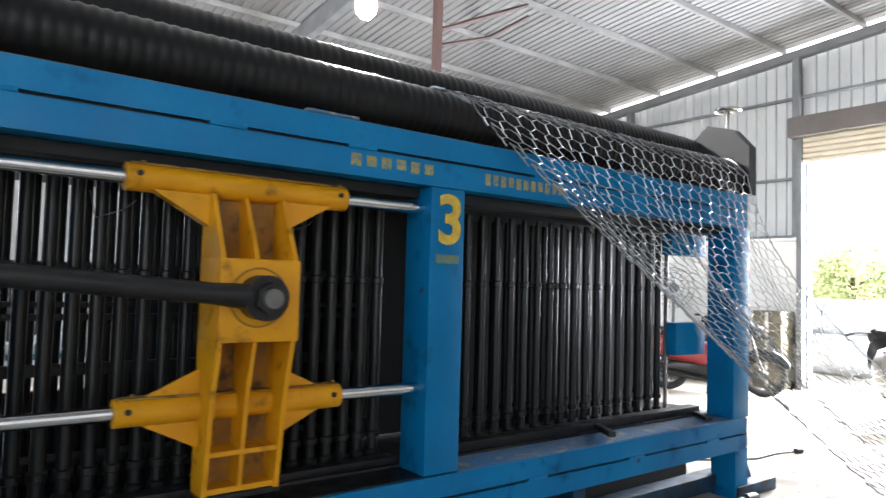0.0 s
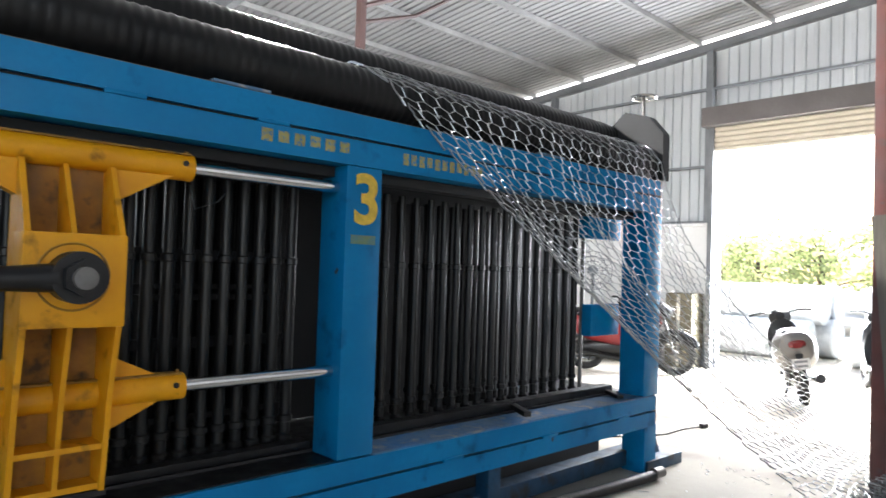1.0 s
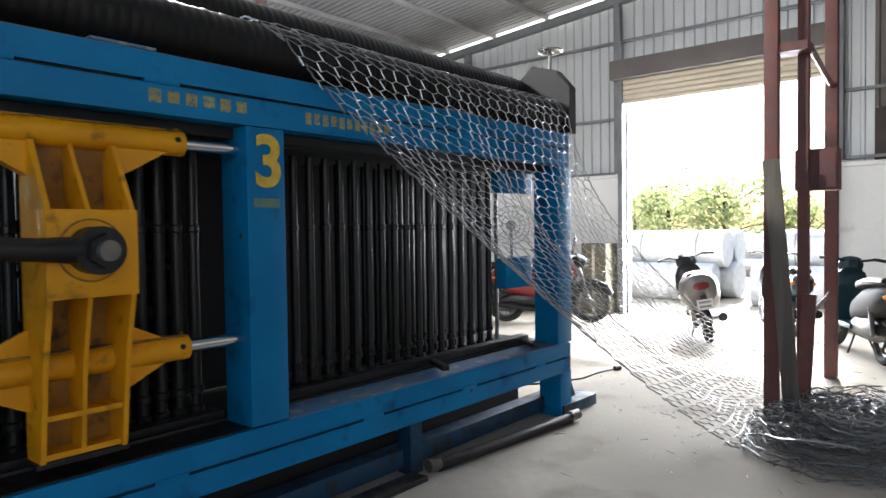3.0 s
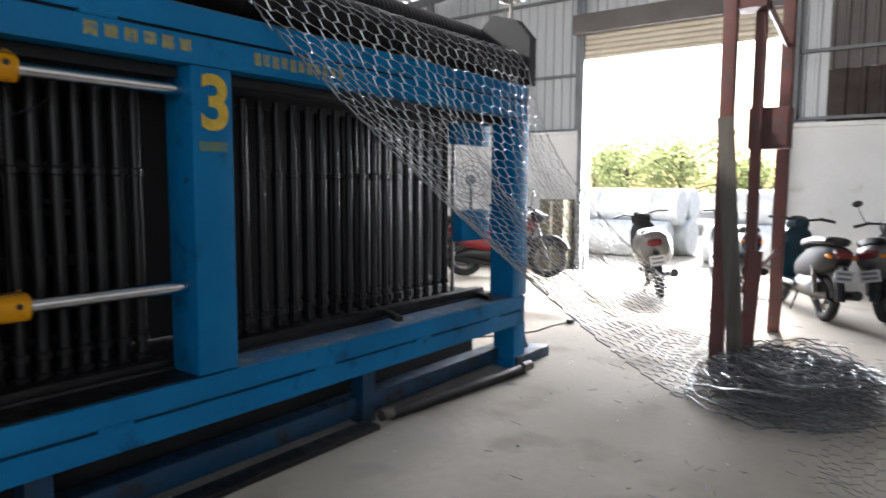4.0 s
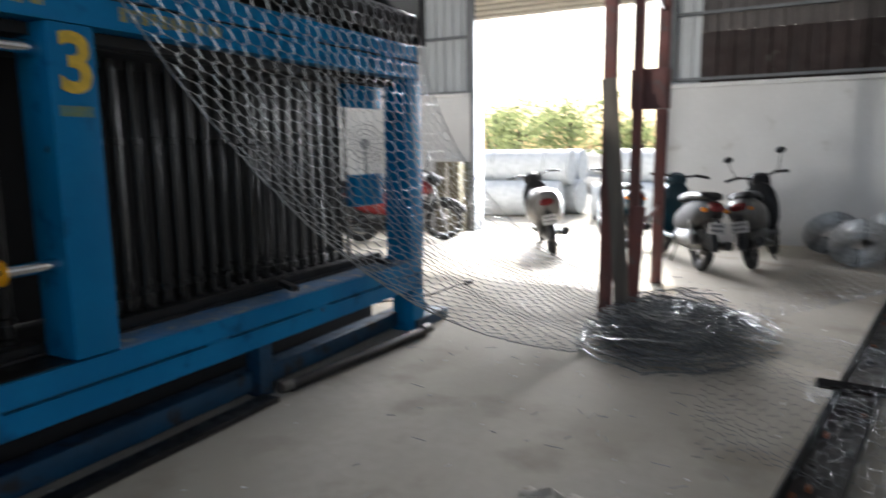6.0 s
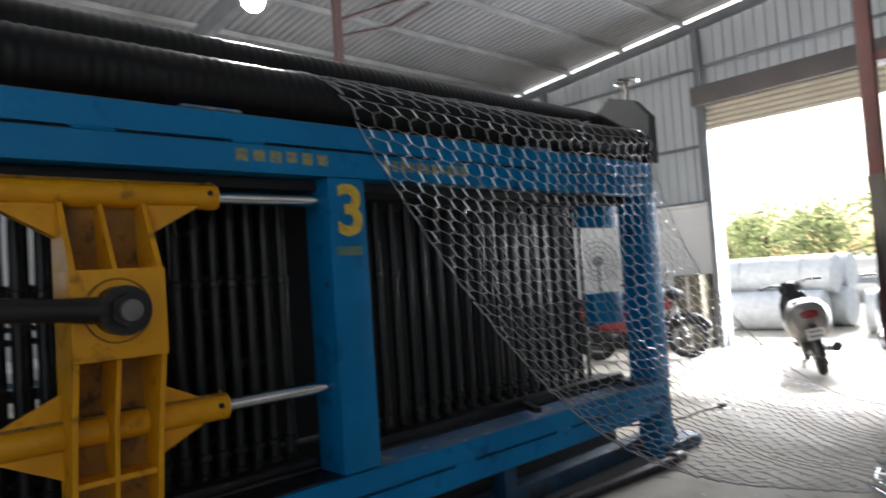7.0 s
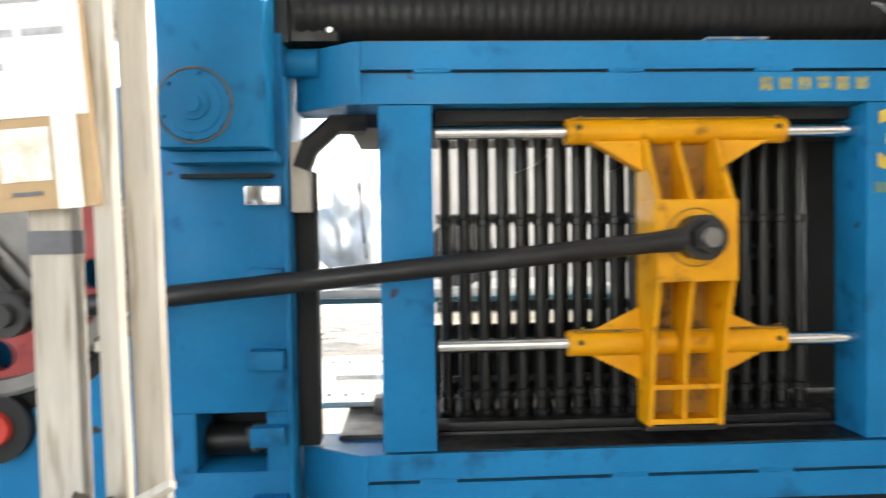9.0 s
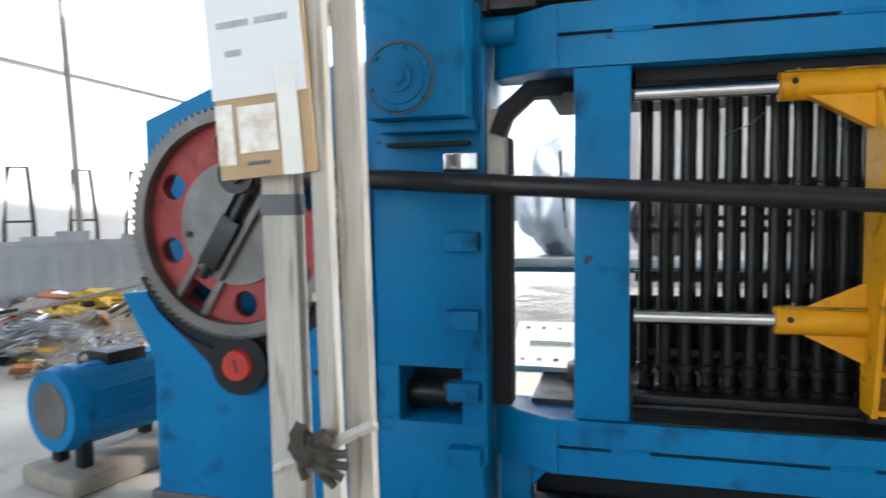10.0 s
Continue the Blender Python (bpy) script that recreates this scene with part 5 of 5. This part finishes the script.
card = part("card", box(B(), 0.0, 0.295, 0.0, 0.012, 0.0, 0.80, 0, sm), CARD, sign)
part("sheet", box(B(), -0.005, 0.288, -0.004, -0.001, 0.225, 0.82, 0, sm), PAPER, sign, "white paper with faded print")
part("tape_strip", box(B(), 0.20, 0.26, -0.0065, -0.0045, -0.002, 0.30, 0, sm), TAPE, sign)
part("tape_strip", box(B(), 0.0, 0.055, -0.0035, -0.0015, 0.04, 0.21, 0, sm), WORN_TAPE, sign)
part("tape_patch", box(B(), 0.07, 0.19, -0.0035, -0.0015, 0.07, 0.20, 0, sm), WORN_TAPE, sign)
part("handle_slot", box(B(), 0.09, 0.16, -0.0035, -0.0005, 0.035, 0.045, 0, sm), INK, sign)
for zz, x0, x1 in ((0.55, 0.03, 0.26), (0.50, 0.05, 0.20), (0.42, 0.03, 0.13), (0.42, 0.15, 0.25), (0.34, 0.05, 0.10)):
    part("print_bar", box(B(), x0, x1, -0.0055, -0.0045, zz, zz + 0.018, 0, sm), INK_FAINT, sign)

# ---- behind and beside the drive ----
bundle = thing("wrapped_bundle", "large bundle wrapped in clear plastic film on a bench", "bundle")
bm = B()
blob(bm, (-0.16, 3.0, 1.40), (0.42, 0.4, 0.45), 5, 0.3, 2)
part("film", bm, FILM, bundle)
part("strap", ring(B(), (-0.16, 3.0, 1.40), (1, 0, 0.1), 0.44, 0.012, 40, 5), PLASTIC, bundle, "dark binding strap")
bench = thing("bench", "steel bench with a teal edge", "bench")
part("top", box(B(), -1.0, 1.8, 2.5, 3.5, 0.90, 0.96, 0.005), STEEL_GREY, bench)
part("edge", box(B(), -1.0, 1.8, 2.48, 2.5, 0.86, 0.90), TEAL, bench, "teal front edge")
for x in (-0.95, 1.7):
    for yy in (2.55, 3.4):
        part("leg", box(B(), x, x + 0.06, yy, yy + 0.06, 0, 0.9), STEEL_GREY, bench)
spool = thing("wire_spool", "dark steel wire spool standing on the bench", "spool")
part("flange", cyl(B(), (0.58, 2.70, 1.22), (0.58, 2.73, 1.22), 0.26, n=32), BLACK, spool)
part("flange", cyl(B(), (0.58, 3.00, 1.22), (0.58, 3.03, 1.22), 0.26, n=32), BLACK, spool)
part("core", cyl(B(), (0.58, 2.73, 1.22), (0.58, 3.00, 1.22), 0.17, n=28), DARK, spool, "dark wound wire")
pile("netting_stack", "low stack of bright wire netting behind the machine", (-0.1, 5.2), 1.2, 0.6, 0.4, 6, 21, WIRE)
perf = thing("perforated_plate", "white perforated steel part behind the frame", "steel part")
part("plate", holed(B(), [(-0.25, 0.0), (0.14, 0.0), (0.14, 0.34), (-0.25, 0.34)], [loop((-0.2 + 0.08 * i, z_), 0.014, 10) for i in range(4) for z_ in (0.05, 0.29)] + [[(-0.18, 0.14), (0.02, 0.14), (0.02, 0.19), (-0.18, 0.19)]], 0.0, 0.03), PAPER, perf).matrix_basis = pose(0, 0.60, 0.60, -62, 0, 0)
part("block", box(B(), 0.02, 0.10, 0.50, 0.58, 0.566, 0.64, 0.005), GREY_IRON, perf)
part("base", box(B(), -0.24, 0.12, 0.62, 0.90, 0.566, 0.60, 0.005), GREY_IRON, perf)


def trolley(m):
    t = thing("sack_trolley", "tall dark tubular steel trolley frame against the white wall", "trolley", "trolleys")
    part("frame", sweep(B(), [(-0.16, 0, 0.05), (-0.15, 0, 1.2), (-0.10, 0, 1.9), (0.10, 0, 1.9), (0.15, 0, 1.2), (0.16, 0, 0.05)], 0.027, 8), PLASTIC, t)
    for zz in (0.4, 0.9, 1.25):
        part("rung", cyl(B(), (-0.155, 0, zz), (0.155, 0, zz), 0.013, n=8), PLASTIC, t)
    part("toe_plate", box(B(), -0.16, 0.16, -0.22, 0.0, 0.03, 0.045), PLASTIC, t)
    for s in (-1, 1):
        part("wheel", cyl(B(), (s * 0.2, 0.05, 0.11), (s * 0.24, 0.05, 0.11), 0.11, n=20), RUBBER, t)
    t.matrix_basis = m
    return t


trolley(pose(-6.55, 3.75, 0, -6, 0, 40))
trolley(pose(-6.35, 4.55, 0, -6, 0, 48))
trolley(pose(-6.1, 5.15, 0, -6, 0, 20))
for i in range(9):
    pan = thing("sheet_panel", "grey galvanised sheet panel leaning upright", "panel", "leaning sheets")
    part("sheet", box(B(), 0, 0.335, 0, 0.03, 0, 1.05 + 0.05 * (i % 3), 0.004), STEEL_GREY, pan)
    part("edge_strip", box(B(), 0, 0.335, -0.012, -0.001, 1.0, 1.04), STEEL_GREY, pan)
    pan.matrix_basis = Matrix.Translation((-6.1 + i * 0.24, 2.9 + 0.22 * i, 0)) @ Matrix.Rotation(radians(42), 4, "Z") @ Matrix.Rotation(radians(-7), 4, "X")
heap = thing("scrap_heap", "heap of scrap wire, boards and rubbish on the floor", "scrap heap")
part("rubbish", blob(B(), (-5.0, 3.0, 0.0), (1.3, 0.9, 0.42), 4, 0.5, 4), EARTH, heap)
bm = B()
rnd = random.Random(9)
for i in range(170):
    a = rnd.uniform(0, 6.28)
    rr = rnd.uniform(0, 1.0)
    c = V((-4.6 + 1.5 * rr * math.cos(a), 2.1 + 0.9 * rr * math.sin(a), 0.05 + 0.28 * (1 - rr) + rnd.uniform(0, 0.1)))
    ring(bm, c, (rnd.uniform(-0.5, 0.5), rnd.uniform(-0.5, 0.5), 1), rnd.uniform(0.04, 0.18), 0.005, 12, 4)
part("wire_tangle", bm, SCRAP, heap, "bright tangle of scrap wire")
part("sack", blob(blob(B(), (-4.75, 2.95, 0.50), (0.26, 0.16, 0.10), 3, 0.6, 7), (-4.85, 2.7, 0.40), (0.20, 0.14, 0.09), 3, 0.6, 3), SACK, heap, "yellow sacking")
part("plank", box(B(), -1.0, 1.0, -0.06, 0.06, 0.0, 0.025, 0.003, Matrix.Translation((-5, 2.6, 0.45)) @ Matrix.Rotation(radians(25), 4, "Z") @ Matrix.Rotation(radians(-12), 4, "Y")), WOOD_OLD, heap, "old plank")

rnd = random.Random(31)
kinds = ((PAPER, "scrap_sheet"), (SACK, "scrap_sheet"), (RUST, "scrap_plate"), (WOOD_OLD, "scrap_board"), (STEEL_GREY, "scrap_plate"), (CARD, "scrap_board"), (BLACK, "scrap_plate"))
for i in range(90):
    k = rnd.random()
    x, yy = -5.1 + rnd.gauss(0, 0.75), 2.75 + rnd.gauss(0, 0.5)
    z_ = max(0.03, 0.46 * (1 - ((x + 5.0) / 1.4) ** 2 - ((yy - 3.0) / 1.0) ** 2)) + rnd.uniform(0.0, 0.05)
    q = Euler((rnd.uniform(-0.6, 0.6), rnd.uniform(-0.6, 0.6), rnd.uniform(0, 6))).to_matrix().to_4x4()
    l_, w_ = rnd.uniform(0.05, 0.20), rnd.uniform(0.02, 0.08)
    mt, nm = kinds[i % 7]
    part(nm, box(B(), -l_, l_, -w_, w_, 0, rnd.uniform(0.01, 0.05), 0.004, Matrix.Translation((x, yy, z_)) @ q), mt, heap)
pole = thing("timber_pole", "thin brown timber pole leaning on the white wall", "pole")
part("pole_shaft", sweep(B(), [(-6.35, 4.5, 0.0), (-6.45, 4.55, 1.9), (-6.62, 4.6, 4.2)], 0.04, 8), WOOD_OLD, pole)

# ---- outside the door ----
rl = thing("netting_roll", "large grey roll of wire netting lying in the yard", "netting roll", "netting rolls")
bm = B()
lathe(bm, [(0, 0.06), (0.0, 0.34), (0.02, 0.36), (3.2, 0.36), (3.22, 0.34), (3.22, 0.06)], Matrix.Rotation(radians(-90), 4, "X"), 24)
part("roll", bm, ROLL_GREY, rl)
for s in (0.5, 1.6, 2.7):
    part("tie", ring(B(), (0, s, 0), (0, 1, 0), 0.364, 0.008, 28, 5), WIRE_DULL, rl)
rl.matrix_basis = pose(13.2, 1.7, 0.33, 0, 0, 4)
for x, yy, zz, rz in ((14.0, 1.5, 0.33, -3), (13.6, 1.6, 0.95, 1), (14.8, 1.8, 0.33, 2), (14.4, 1.6, 0.95, 0), (13.4, -2.2, 0.33, 8), (14.3, -2.4, 0.33, 3), (13.8, -2.3, 0.95, 5), (15.5, 4.5, 0.33, -20)):
    copy_thing(rl, pose(x, yy, zz, 0, 0, rz))


def tree(name, label, x, y, h, spread, seed, leaves=2600):
    t = thing(name, label, "tree")
    rnd_ = random.Random(seed)
    bm_ = B()
    tips = []
    sweep(bm_, [(0, 0, -0.05), (0.05, 0.04, h * 0.25), (-0.03, 0.02, h * 0.5), (0.05, 0, h * 0.8)], 0.09, 8)
    for i in range(11):
        a, z0 = rnd_.uniform(0, 6.28), h * rnd_.uniform(0.2, 0.65)
        e = V((spread * rnd_.uniform(0.5, 1) * math.cos(a), spread * rnd_.uniform(0.5, 1) * math.sin(a), z0 + h * rnd_.uniform(0.15, 0.4)))
        sweep(bm_, [(0, 0, z0), e * 0.5 + V((0, 0, z0 * 0.5 + 0.1)), e], 0.03, 5)
        tips += [e, e * 0.7 + V((0, 0, z0 * 0.3))]
    part("trunk", bm_, BARK, t)
    bm_ = B()
    for i in range(leaves):
        c = rnd_.choice(tips) + V((rnd_.gauss(0, spread * 0.22), rnd_.gauss(0, spread * 0.22), rnd_.gauss(0, h * 0.10)))
        c.z = max(0.15, c.z)
        q = Euler((rnd_.uniform(0, 3), rnd_.uniform(0, 3), rnd_.uniform(0, 6))).to_matrix()
        s = rnd_.uniform(0.08, 0.17)
        vs = [bm_.verts.new(c + q @ V(p)) for p in ((0, -s, 0), (s * 0.5, 0, s * 0.1), (0, s, 0), (-s * 0.5, 0, s * 0.1))]
        bm_.faces.new(vs)
    part("crown", bm_, FOLIAGE, t)
    t.matrix_basis = pose(x, y, -0.03, 0, 0, seed * 40)
    return t


tree("tree", "young leafy green tree beyond the yard", 29, 6.4, 3.3, 1.7, 1, 1300)
tree("tree", "leafy green bush beyond the yard", 31, 9.6, 2.7, 1.6, 2, 1100)
tree("tree", "thin pale green tree beyond the yard", 30, 3.6, 2.4, 1.4, 3, 700)
tree("tree", "leafy green tree far beyond the yard", 37, 14.0, 3.8, 2.2, 4, 1200)
mound = thing("gravel_mound", "low pale mound of gravel at the yard's edge", "mound")
part("gravel", blob(blob(B(), (22, 3.5, 0), (2.2, 4.5, 0.9), 4, 0.35, 5), (23, -3.5, 0), (2.0, 4.0, 1.1), 4, 0.35, 8), YARD, mound)


# ---- what moves ----
def motions():
    times = [i / 10 for i in range(101)]
    rows_c, rows_r, rows_g, rows_p = [], [], [], []
    for t in times:
        a = 2 * math.pi * (t - TOP) / PERIOD
        px, pz = GX + CR * math.cos(a), GZ + CR * math.sin(a)
        dz = 1.345 - pz
        run = math.sqrt(ROD * ROD - dz * dz)
        rows_c.append((t, pose(px + run + 0.045, 0, 0)))
        rows_r.append((t, pose(px, 0, pz, 0, -math.degrees(math.atan2(dz, run)), 0)))
        rows_g.append((t, pose(GX, 0.0, GZ, 0, -math.degrees(a), 0)))
        rows_p.append((t, pose(-1.30, 0.0, 0.70, 0, math.degrees(a) * 4.5, 0)))
    walk(car, rows_c)
    walk(rod, rows_r)
    walk(gear, rows_g)
    walk(pinion, rows_p)
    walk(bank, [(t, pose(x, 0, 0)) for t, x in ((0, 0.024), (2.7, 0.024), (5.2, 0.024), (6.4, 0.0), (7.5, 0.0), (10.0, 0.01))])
    slacks = ((0.0, -0.1), (1.0, -0.05), (2.0, 0.0), (2.7, 0.02), (4.0, 0.04), (5.2, 0.34), (6.4, 0.72), (7.0, 0.90), (7.5, 1.0), (8.4, 1.12), (10.0, 1.15))
    for k, c, st in strips:
        walk(st, [(t, net_frame(k, c, s)) for t, s in slacks])


motions()
